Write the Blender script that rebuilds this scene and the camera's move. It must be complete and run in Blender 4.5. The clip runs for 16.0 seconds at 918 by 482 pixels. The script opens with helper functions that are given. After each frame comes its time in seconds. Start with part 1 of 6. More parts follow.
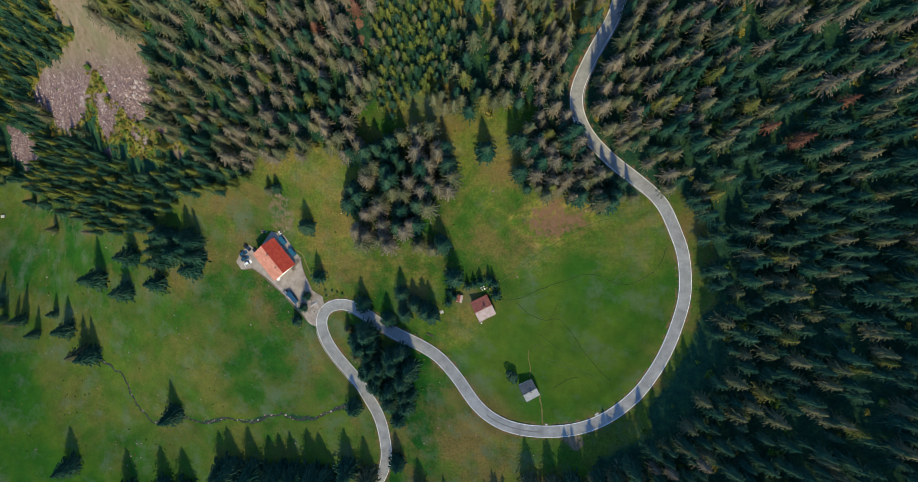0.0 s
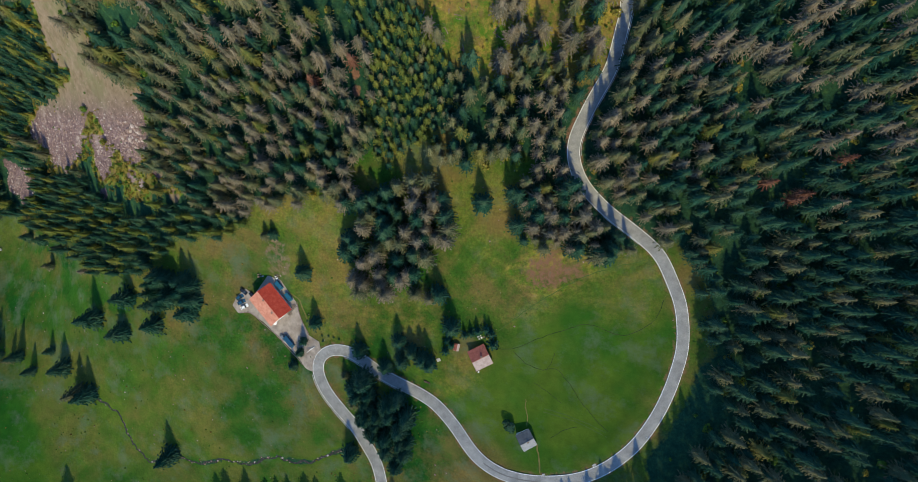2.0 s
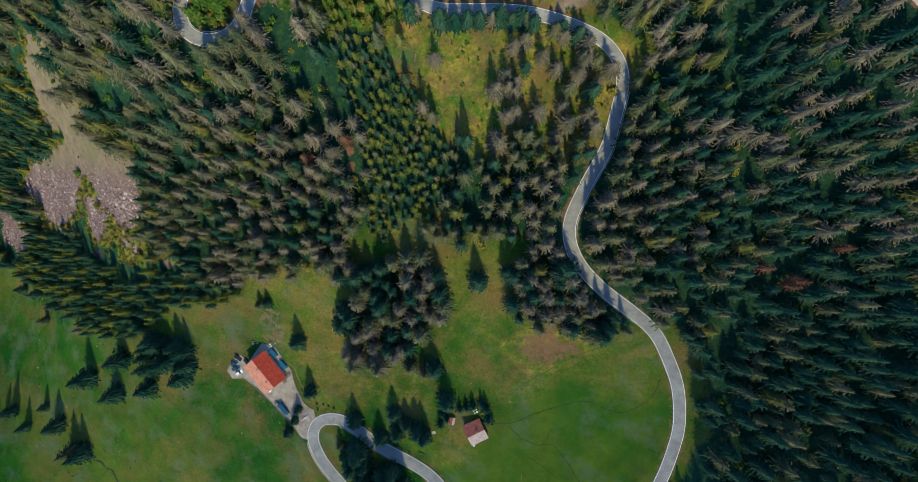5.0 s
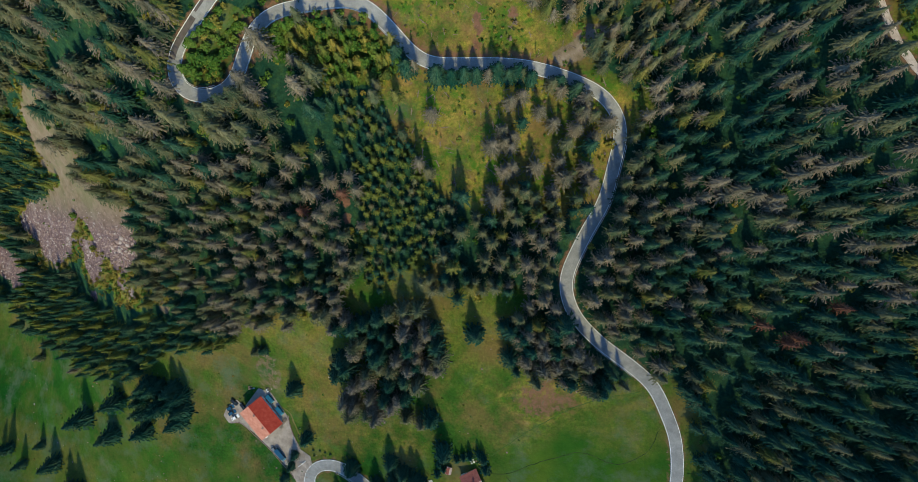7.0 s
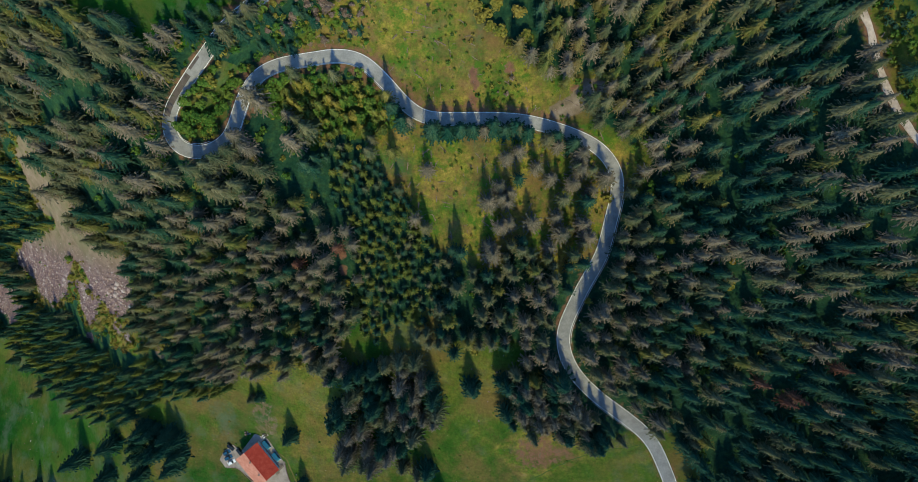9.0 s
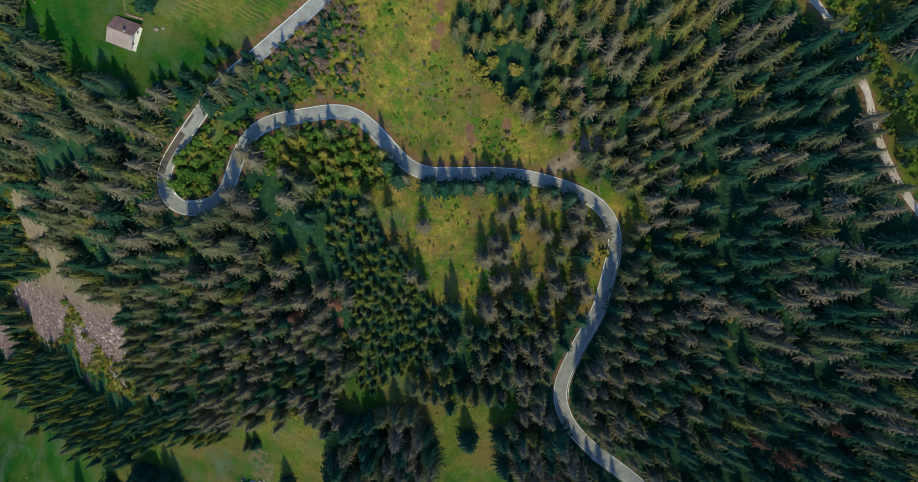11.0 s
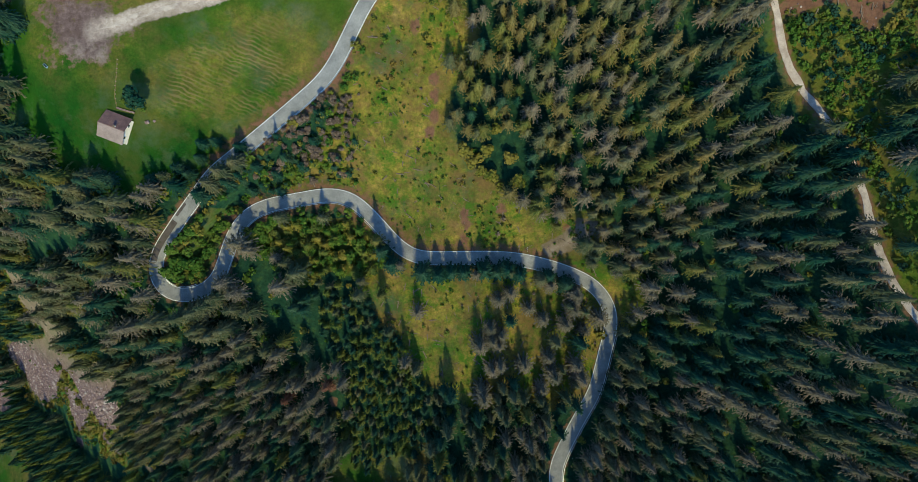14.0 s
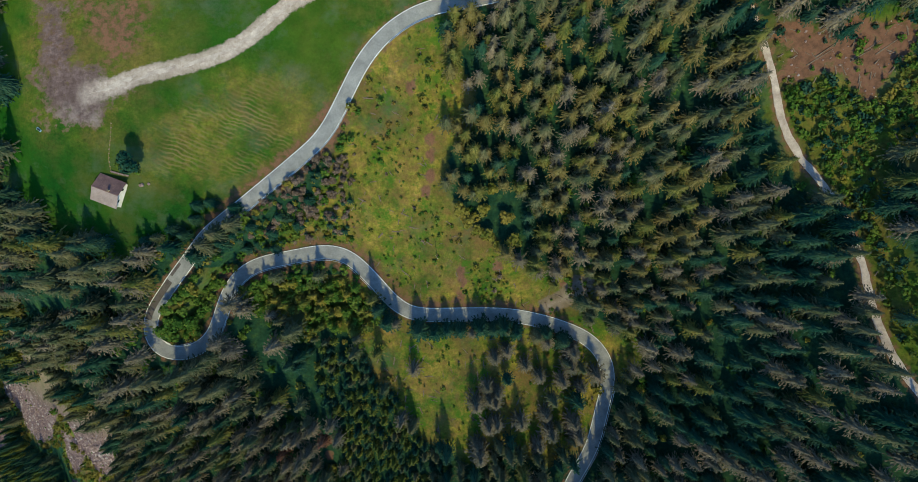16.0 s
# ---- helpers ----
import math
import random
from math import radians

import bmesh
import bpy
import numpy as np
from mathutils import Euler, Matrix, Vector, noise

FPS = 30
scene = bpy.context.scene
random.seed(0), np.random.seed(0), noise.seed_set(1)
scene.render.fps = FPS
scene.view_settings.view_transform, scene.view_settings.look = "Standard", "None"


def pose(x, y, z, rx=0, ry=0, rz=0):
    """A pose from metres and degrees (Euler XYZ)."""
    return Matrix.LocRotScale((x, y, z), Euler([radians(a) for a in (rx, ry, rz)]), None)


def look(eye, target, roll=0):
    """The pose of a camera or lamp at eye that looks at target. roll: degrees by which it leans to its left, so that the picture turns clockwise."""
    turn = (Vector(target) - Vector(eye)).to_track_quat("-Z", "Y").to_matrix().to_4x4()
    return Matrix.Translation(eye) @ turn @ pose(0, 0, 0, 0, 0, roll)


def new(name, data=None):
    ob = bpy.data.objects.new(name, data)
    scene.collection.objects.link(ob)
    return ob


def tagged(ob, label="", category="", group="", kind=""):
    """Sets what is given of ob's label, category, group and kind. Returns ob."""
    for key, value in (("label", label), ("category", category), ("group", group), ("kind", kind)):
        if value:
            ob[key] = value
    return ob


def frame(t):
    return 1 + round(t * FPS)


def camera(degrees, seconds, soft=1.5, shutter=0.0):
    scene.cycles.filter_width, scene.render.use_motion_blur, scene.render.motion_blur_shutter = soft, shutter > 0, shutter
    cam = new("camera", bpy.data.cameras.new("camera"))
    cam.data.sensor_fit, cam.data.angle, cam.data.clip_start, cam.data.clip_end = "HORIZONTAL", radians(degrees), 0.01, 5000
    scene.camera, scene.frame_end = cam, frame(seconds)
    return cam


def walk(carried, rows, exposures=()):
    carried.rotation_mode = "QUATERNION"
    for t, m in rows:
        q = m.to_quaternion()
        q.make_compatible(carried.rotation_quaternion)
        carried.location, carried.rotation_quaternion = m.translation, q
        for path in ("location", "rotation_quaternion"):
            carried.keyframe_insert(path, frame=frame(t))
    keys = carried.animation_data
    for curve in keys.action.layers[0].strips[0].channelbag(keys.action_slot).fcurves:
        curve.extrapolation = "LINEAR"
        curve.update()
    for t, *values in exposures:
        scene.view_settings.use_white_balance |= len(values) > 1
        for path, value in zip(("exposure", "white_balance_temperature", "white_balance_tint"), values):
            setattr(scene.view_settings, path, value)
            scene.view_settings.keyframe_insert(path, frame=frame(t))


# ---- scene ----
# ---- camera: a straight, level flight that looks straight down ----
cam = camera(66.0, 16.0, soft=0.75)
TIMES = [0.0, 0.1, 0.25, 0.5] + [0.5 * k for k in range(2, 32)] + [15.75, 15.9, 16.0]
walk(cam, [(t, pose(0.725 * t, 11.31 * t, 355.63 - 0.704 * t)) for t in TIMES], [(0.0, 0.92, 5300.0, 0.0), (4.0, 0.86, 5240.0, -3.0), (9.0, 0.79, 5140.0, -7.0), (16.0, 0.74, 5280.0, -11.0)])

# ---- light ----
SUN_UP, SUN_TURN = 48.0, 7.0  # elevation; bearing of the shadows, clockwise from +y, negated
sun_dir = Vector((math.sin(radians(SUN_TURN)) * math.cos(radians(SUN_UP)), -math.cos(radians(SUN_TURN)) * math.cos(radians(SUN_UP)), math.sin(radians(SUN_UP))))
sun_data = bpy.data.lights.new("sun", "SUN")
sun_data.energy, sun_data.angle, sun_data.color = 2.65, radians(0.53), (1.0, 0.72, 0.35)
sun = new("sun", sun_data)
sun.matrix_basis = look((0, 0, 900), Vector((0, 0, 900)) - sun_dir)
world = bpy.data.worlds.new("sky")
scene.world = world
world.use_nodes = True
wn = world.node_tree
sky = wn.nodes.new("ShaderNodeTexSky")
sky.sky_type, sky.sun_disc = "NISHITA", False
sky.sun_elevation, sky.sun_rotation = radians(SUN_UP), math.atan2(sun_dir.x, sun_dir.y)
sky.altitude, sky.ozone_density = 1300, 2.0
wn.links.new(sky.outputs["Color"], wn.nodes["Background"].inputs["Color"])
wn.nodes["Background"].inputs["Strength"].default_value = 0.15


# ---- materials ----
def shade(name, rough=0.8, metal=0.0):
    m = bpy.data.materials.new(name)
    m.use_nodes = True
    bsdf = m.node_tree.nodes["Principled BSDF"]
    bsdf.inputs["Roughness"].default_value, bsdf.inputs["Metallic"].default_value = rough, metal
    bsdf.inputs["Specular IOR Level"].default_value = 0.08
    bsdf.inputs["Diffuse Roughness"].default_value = 1.0
    return m, m.node_tree, bsdf


def coords(nt):
    geo = nt.nodes.new("ShaderNodeNewGeometry")
    return geo.outputs["Position"]


def noise_of(nt, where, scale, detail=3.0, rough=0.55):
    n = nt.nodes.new("ShaderNodeTexNoise")
    n.inputs["Scale"].default_value, n.inputs["Detail"].default_value, n.inputs["Roughness"].default_value = scale, detail, rough
    nt.links.new(where, n.inputs["Vector"])
    return n.outputs["Fac"]


def ramp(nt, fac, *stops):
    r = nt.nodes.new("ShaderNodeValToRGB")
    while len(r.color_ramp.elements) < len(stops):
        r.color_ramp.elements.new(0.5)
    for e, (at, col) in zip(r.color_ramp.elements, stops):
        e.position = at
        e.color = (*col, 1) if len(col) == 3 else col
    nt.links.new(fac, r.inputs["Fac"])
    return r.outputs["Color"]


def mix(nt, fac, a, b, kind="MIX"):
    n = nt.nodes.new("ShaderNodeMix")
    n.data_type, n.blend_type = "RGBA", kind
    for socket, value in ((n.inputs["Factor"], fac), (n.inputs["A"], a), (n.inputs["B"], b)):
        if isinstance(value, (int, float)):
            socket.default_value = value
        elif isinstance(value, tuple):
            socket.default_value = (*value, 1)
        else:
            nt.links.new(value, socket)
    return n.outputs["Result"]


def bump(nt, bsdf, height, strength, distance):
    b = nt.nodes.new("ShaderNodeBump")
    b.inputs["Strength"].default_value, b.inputs["Distance"].default_value = strength, distance
    nt.links.new(height, b.inputs["Height"])
    nt.links.new(b.outputs["Normal"], bsdf.inputs["Normal"])


BLACK, WHITE = (0, 0, 0), (1, 1, 1)


def ground_material():
    m, nt, bsdf = shade("meadow_and_woodland_soil", 0.9)
    at = coords(nt)
    big = noise_of(nt, at, 0.016, 3)
    mid = noise_of(nt, at, 0.034, 7, 0.68)
    tuft = noise_of(nt, at, 0.13, 5, 0.7)
    fine = noise_of(nt, at, 0.9, 4, 0.65)
    grass = ramp(nt, big, (0.36, (0.011, 0.056, 0.007)), (0.48, (0.034, 0.086, 0.009)), (0.60, (0.072, 0.106, 0.014)))
    grass = mix(nt, ramp(nt, mid, (0.48, BLACK), (0.62, (0.72, 0.72, 0.72))), grass, (0.140, 0.094, 0.034))
    grass = mix(nt, 0.75, grass, ramp(nt, tuft, (0.32, (0.33, 0.36, 0.36)), (0.5, (0.5, 0.5, 0.5)), (0.68, (0.66, 0.62, 0.60))), "OVERLAY")
    grass = mix(nt, 0.8, grass, ramp(nt, fine, (0.3, (0.35, 0.35, 0.35)), (0.7, (0.72, 0.72, 0.70))), "OVERLAY")
    # Woodland floor; its blue-green tone paints in the tint of forest shade.
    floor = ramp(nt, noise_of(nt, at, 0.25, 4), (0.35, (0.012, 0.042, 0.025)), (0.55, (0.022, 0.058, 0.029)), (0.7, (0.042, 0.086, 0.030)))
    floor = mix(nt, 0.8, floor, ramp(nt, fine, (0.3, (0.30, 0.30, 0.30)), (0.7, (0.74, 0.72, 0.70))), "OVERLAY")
    flow = nt.nodes.new("ShaderNodeMapping")
    flow.inputs["Scale"].default_value, flow.inputs["Rotation"].default_value = (0.26, 0.085, 0.085), (0, 0, radians(-14))
    nt.links.new(at, flow.inputs["Vector"])
    stone = ramp(nt, noise_of(nt, at, 0.24, 8, 0.78), (0.3, (0.105, 0.084, 0.046)), (0.45, (0.160, 0.126, 0.080)), (0.55, (0.186, 0.146, 0.100)), (0.70, (0.255, 0.205, 0.155)))
    stone = mix(nt, ramp(nt, noise_of(nt, flow.outputs["Vector"], 1.0, 5, 0.6), (0.46, BLACK), (0.72, (0.26, 0.26, 0.26))), stone, (0.36, 0.295, 0.24))
    stone = mix(nt, ramp(nt, noise_of(nt, at, 0.075, 6, 0.7), (0.52, BLACK), (0.66, (0.7, 0.7, 0.7))), stone, (0.120, 0.098, 0.058))
    stone = mix(nt, ramp(nt, noise_of(nt, at, 0.045, 5, 0.7), (0.50, BLACK), (0.62, (0.6, 0.6, 0.6))), stone, (0.135, 0.135, 0.066))
    rosy = ramp(nt, noise_of(nt, at, 0.4, 6, 0.75), (0.34, (0.072, 0.048, 0.050)), (0.5, (0.130, 0.090, 0.092)), (0.68, (0.225, 0.165, 0.165)))
    rosy = mix(nt, ramp(nt, noise_of(nt, at, 0.07, 6, 0.7), (0.54, BLACK), (0.68, (0.55, 0.55, 0.55))), rosy, (0.42, 0.36, 0.34))
    marks = nt.nodes.new("ShaderNodeAttribute")
    marks.attribute_name = "marks"
    parts = nt.nodes.new("ShaderNodeSeparateColor")
    nt.links.new(marks.outputs["Color"], parts.inputs["Color"])
    stone = mix(nt, parts.outputs["Blue"], stone, rosy)
    blotch = nt.nodes.new("ShaderNodeMath")
    blotch.operation = "MULTIPLY"
    nt.links.new(marks.outputs["Alpha"], blotch.inputs[0])
    nt.links.new(ramp(nt, noise_of(nt, at, 0.10, 6, 0.65), (0.38, (0.5, 0.5, 0.5)), (0.58, WHITE)), blotch.inputs[1])
    stone = mix(nt, blotch.outputs[0], stone, ramp(nt, fine, (0.3, (0.40, 0.33, 0.285)), (0.7, (0.64, 0.56, 0.50))))
    soil = ramp(nt, noise_of(nt, at, 0.35, 4, 0.65), (0.35, (0.110, 0.062, 0.040)), (0.58, (0.200, 0.108, 0.068)), (0.74, (0.105, 0.105, 0.038)))
    attr = nt.nodes.new("ShaderNodeAttribute")
    attr.attribute_name = "cover"
    split = nt.nodes.new("ShaderNodeSeparateColor")
    nt.links.new(attr.outputs["Color"], split.inputs["Color"])
    edge = noise_of(nt, at, 0.35, 4, 0.7)

    def mask(channel):
        add = nt.nodes.new("ShaderNodeMath")
        add.operation = "ADD"
        nt.links.new(split.outputs[channel], add.inputs[0])
        nt.links.new(edge, add.inputs[1])
        return ramp(nt, add.outputs[0], (0.78, BLACK), (1.0, WHITE))

    straw = ramp(nt, noise_of(nt, at, 0.16, 7, 0.78), (0.32, (0.112, 0.150, 0.016)), (0.48, (0.195, 0.180, 0.026)), (0.60, (0.265, 0.196, 0.046)), (0.72, (0.31, 0.235, 0.098)))
    scrub = noise_of(nt, at, 0.33, 7, 0.8)
    straw = mix(nt, 0.8, straw, ramp(nt, scrub, (0.38, (0.24, 0.27, 0.26)), (0.5, (0.5, 0.5, 0.5)), (0.62, (0.74, 0.70, 0.62))), "OVERLAY")
    straw = mix(nt, 0.8, straw, ramp(nt, fine, (0.3, (0.35, 0.35, 0.35)), (0.7, (0.72, 0.72, 0.70))), "OVERLAY")
    patchy = nt.nodes.new("ShaderNodeMath")
    patchy.operation = "MULTIPLY"
    nt.links.new(attr.outputs["Alpha"], patchy.inputs[0])
    nt.links.new(ramp(nt, noise_of(nt, at, 0.05, 5, 0.65), (0.38, (0.05, 0.05, 0.05)), (0.56, WHITE)), patchy.inputs[1])
    lush = ramp(nt, noise_of(nt, at, 0.021, 4, 0.6), (0.36, (0.016, 0.074, 0.006)), (0.5, (0.032, 0.096, 0.007)), (0.62, (0.066, 0.118, 0.009)))
    lush = mix(nt, 0.75, lush, ramp(nt, tuft, (0.32, (0.36, 0.38, 0.36)), (0.68, (0.62, 0.60, 0.56))), "OVERLAY")
    dun = noise_of(nt, at, 0.043, 6, 0.7)
    grass = mix(nt, ramp(nt, dun, (0.48, BLACK), (0.64, (0.55, 0.55, 0.55))), grass, (0.125, 0.100, 0.032))
    grass = mix(nt, parts.outputs["Green"], grass, lush)
    pale = noise_of(nt, at, 0.055, 6, 0.72)
    grass = mix(nt, ramp(nt, pale, (0.51, BLACK), (0.67, (0.66, 0.66, 0.66))), grass, (0.090, 0.126, 0.074))
    col = mix(nt, patchy.outputs[0], grass, straw)
    turned = nt.nodes.new("ShaderNodeMapping")
    turned.inputs["Rotation"].default_value = (0, 0, radians(22))
    nt.links.new(at, turned.inputs["Vector"])
    wave = nt.nodes.new("ShaderNodeTexWave")
    wave.bands_direction = "Y"
    for key, value in (("Scale", 0.21), ("Distortion", 7.0), ("Detail", 5.0), ("Detail Scale", 0.9)):
        wave.inputs[key].default_value = value
    nt.links.new(turned.outputs["Vector"], wave.inputs["Vector"])
    worn = mix(nt, ramp(nt, noise_of(nt, at, 0.07, 4, 0.6), (0.42, BLACK), (0.56, WHITE)), BLACK, ramp(nt, wave.outputs["Fac"], (0.40, BLACK), (0.90, (0.60, 0.60, 0.60))))
    tread = mix(nt, parts.outputs["Red"], BLACK, worn)
    col = mix(nt, tread, col, (0.250, 0.190, 0.090))
    patch = noise_of(nt, at, 0.085, 8, 0.8)
    rough_land = nt.nodes.new("ShaderNodeMath")
    rough_land.operation = "MULTIPLY"
    nt.links.new(attr.outputs["Alpha"], rough_land.inputs[0])
    nt.links.new(ramp(nt, patch, (0.50, BLACK), (0.60, (0.6, 0.6, 0.6))), rough_land.inputs[1])
    col = mix(nt, rough_land.outputs[0], col, (0.185, 0.105, 0.046))
    green_land = nt.nodes.new("ShaderNodeMath")
    green_land.operation = "MULTIPLY"
    nt.links.new(attr.outputs["Alpha"], green_land.inputs[0])
    nt.links.new(ramp(nt, patch, (0.40, (0.9, 0.9, 0.9)), (0.48, BLACK)), green_land.inputs[1])
    col = mix(nt, green_land.outputs[0], col, (0.060, 0.142, 0.010))
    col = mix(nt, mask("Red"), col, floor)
    col = mix(nt, mask("Blue"), col, soil)
    col = mix(nt, mask("Green"), col, stone)
    nt.links.new(col, bsdf.inputs["Base Color"])
    rough = mix(nt, 0.5, fine, tuft)
    bump(nt, bsdf, rough, 0.8, 0.6)
    return m


def plain(name, stops, scale, rough=0.8, metal=0.0, relief=0.0, detail=4.0):
    """A surface that varies between a few tones, with a finer grain laid over."""
    m, nt, bsdf = shade(name, rough, metal)
    at = coords(nt)
    f = noise_of(nt, at, scale, detail, 0.6)
    col = ramp(nt, f, *stops)
    grain = noise_of(nt, at, scale * 9, 2)
    col = mix(nt, 0.35, col, ramp(nt, grain, (0.3, (0.38, 0.38, 0.38)), (0.7, (0.66, 0.66, 0.66))), "OVERLAY")
    nt.links.new(col, bsdf.inputs["Base Color"])
    if relief:
        bump(nt, bsdf, grain, 0.7, relief)
    return m


def foliage(name, dark, mean, light):
    """Needles or leaves: every tree and bough a little different, dappled finely."""
    m, nt, bsdf = shade(name, 0.75)
    geo = nt.nodes.new("ShaderNodeNewGeometry")
    tree = noise_of(nt, geo.outputs["Position"], 0.11, 2)
    col = ramp(nt, tree, (0.32, dark), (0.5, mean), (0.68, light))
    bough = ramp(nt, geo.outputs["Random Per Island"], (0.0, BLACK), (0.55, BLACK), (1.0, (0.7, 0.7, 0.7)))
    col = mix(nt, bough, col, light)
    col = mix(nt, 0.55, col, ramp(nt, geo.outputs["Random Per Island"], (0.0, (0.32, 0.32, 0.32)), (1.0, (0.68, 0.68, 0.66))), "OVERLAY")
    dapple = noise_of(nt, geo.outputs["Position"], 1.7, 3, 0.7)
    col = mix(nt, 0.6, col, ramp(nt, dapple, (0.3, (0.28, 0.30, 0.30)), (0.7, (0.72, 0.70, 0.68))), "OVERLAY")
    nt.links.new(col, bsdf.inputs["Base Color"])
    return m


M_GROUND = ground_material()
M_ASPHALT = plain("worn_asphalt", ((0.3, (0.205, 0.205, 0.205)), (0.5, (0.275, 0.277, 0.275)), (0.7, (0.345, 0.343, 0.338))), 0.22, 0.85, relief=0.02)
M_PATCH = plain("fresh_asphalt", ((0.3, (0.080, 0.070, 0.066)), (0.7, (0.130, 0.114, 0.108))), 0.4, 0.85)
M_MEND = plain("mended_asphalt", ((0.3, (0.15, 0.148, 0.145)), (0.7, (0.21, 0.205, 0.20))), 0.6, 0.85)
M_LINE = plain("road_paint", ((0.3, (0.66, 0.66, 0.65)), (0.7, (0.84, 0.84, 0.83))), 0.6, 0.7)
M_KERB = plain("concrete", ((0.3, (0.38, 0.37, 0.34)), (0.7, (0.52, 0.50, 0.46))), 0.5, 0.85)
M_GRAVEL = plain("pale_gravel", ((0.3, (0.32, 0.262, 0.228)), (0.5, (0.45, 0.388, 0.345)), (0.7, (0.60, 0.535, 0.48))), 0.30, 0.95, relief=0.04)
M_YARD = plain("yard_gravel", ((0.3, (0.22, 0.185, 0.155)), (0.5, (0.30, 0.26, 0.225)), (0.7, (0.38, 0.335, 0.29))), 0.3, 0.95, relief=0.04)
M_STEEL = plain("galvanised_steel", ((0.3, (0.42, 0.44, 0.45)), (0.7, (0.58, 0.60, 0.60))), 0.8, 0.45, 0.7)
M_BARK = plain("bark", ((0.3, (0.055, 0.040, 0.030)), (0.7, (0.11, 0.085, 0.065))), 1.2, 0.95)
M_ROCK = plain("grey_rock", ((0.3, (0.130, 0.090, 0.082)), (0.5, (0.235, 0.170, 0.155)), (0.72, (0.40, 0.320, 0.290))), 0.9, 0.95)
M_ROCK_PALE = plain("pale_broken_rock", ((0.3, (0.28, 0.235, 0.22)), (0.7, (0.48, 0.42, 0.39))), 0.9, 0.9)
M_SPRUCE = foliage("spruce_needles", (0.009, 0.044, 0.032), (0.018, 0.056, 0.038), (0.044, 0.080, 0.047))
M_OLIVE = foliage("olive_needles", (0.042, 0.070, 0.038), (0.080, 0.094, 0.051), (0.132, 0.126, 0.070))
M_TAWNY = foliage("tawny_needles", (0.076, 0.082, 0.028), (0.118, 0.108, 0.038), (0.170, 0.140, 0.060))
M_GREYBROWN = foliage("grey_brown_needles", (0.082, 0.086, 0.062), (0.124, 0.116, 0.085), (0.185, 0.156, 0.116))
M_YOUNG = foliage("young_needles", (0.040, 0.078, 0.020), (0.078, 0.108, 0.024), (0.135, 0.142, 0.030))
M_LEAF = foliage("broad_leaves", (0.036, 0.092, 0.014), (0.066, 0.128, 0.018), (0.115, 0.155, 0.024))
M_YELLOW = foliage("yellowish_leaves", (0.100, 0.124, 0.020), (0.165, 0.160, 0.026), (0.205, 0.170, 0.036))
M_OCHRE = foliage("ochre_leaves", (0.095, 0.082, 0.018), (0.145, 0.112, 0.024), (0.190, 0.140, 0.036))
M_LARCH = foliage("yellow_green_needles", (0.056, 0.084, 0.022), (0.096, 0.108, 0.028), (0.150, 0.138, 0.042))
M_DEAD = foliage("dead_red_brown_needles", (0.085, 0.040, 0.026), (0.130, 0.062, 0.040), (0.180, 0.100, 0.068))
M_TWIG = foliage("bare_twigs", (0.105, 0.080, 0.062), (0.150, 0.115, 0.092), (0.195, 0.150, 0.122))

# ---- relief ----
STEP, X_LOW, Y_LOW = 55.0, -300.0, -150.0
LEVELS = np.array([
    [-66, -73, -71, -56, -39, -14, 23, 60, 97, 132, 166],
    [-83, -77, -63, -37, -19, 0, 25, 47, 83, 120, 154],
    [-108, -81, -48, -26, -8, 14, 27, 32, 69, 107, 144],
    [-131, -87, -37, -16, -3, 21, 41, 43, 57, 91, 140],
    [-130, -78, -29, 11, 34, 32, 61, 59, 70, 103, 148],
    [-110, -58, 2, 52, 40, 59, 63, 34, 113, 148, 162],
    [-65, -6, 59, 106, 77, 69, 67, 67, 115, 142, 160],
    [1, 45, 85, 105, 101, 88, 86, 116, 114, 126, 144],
    [76, 87, 90, 83, 86, 96, 115, 141, 140, 129, 123],
])


def spline(u, n):
    u = np.clip(u, 0, n - 1 - 1e-6)
    i = np.floor(u).astype(int)
    f = u - i
    w = ((1 - f) ** 3 / 6, (3 * f**3 - 6 * f**2 + 4) / 6, (-3 * f**3 + 3 * f**2 + 3 * f + 1) / 6, f**3 / 6)
    return [np.clip(i + k, 0, n - 1) for k in (-1, 0, 1, 2)], w


# small corrections of the slope along the upper road: x, y, metres
NUDGE = np.array([(71, 108, -3), (52, 146, -2.5), (34, 151, -2.5), (10, 151, -2), (-16, 158, -3), (-30, 171, -8), (-43, 174, -10), (-58, 172, -9), (-72, 167, -3), (-82, 155, 4), (-91, 141, 11), (-104, 138, 13), (-110, 150, 11), (-99, 164, 4), (-88, 176, 1.5), (-76, 188, 0.5), (-50, 207, 0), (-26, 200, 0), (-45, 94, 1.5), (-20, 130, 0), (-60, 130, 1), (30, 125, 0), (-135, 160, 3), (-125, 190, 0), (15, 175, 0)], float)


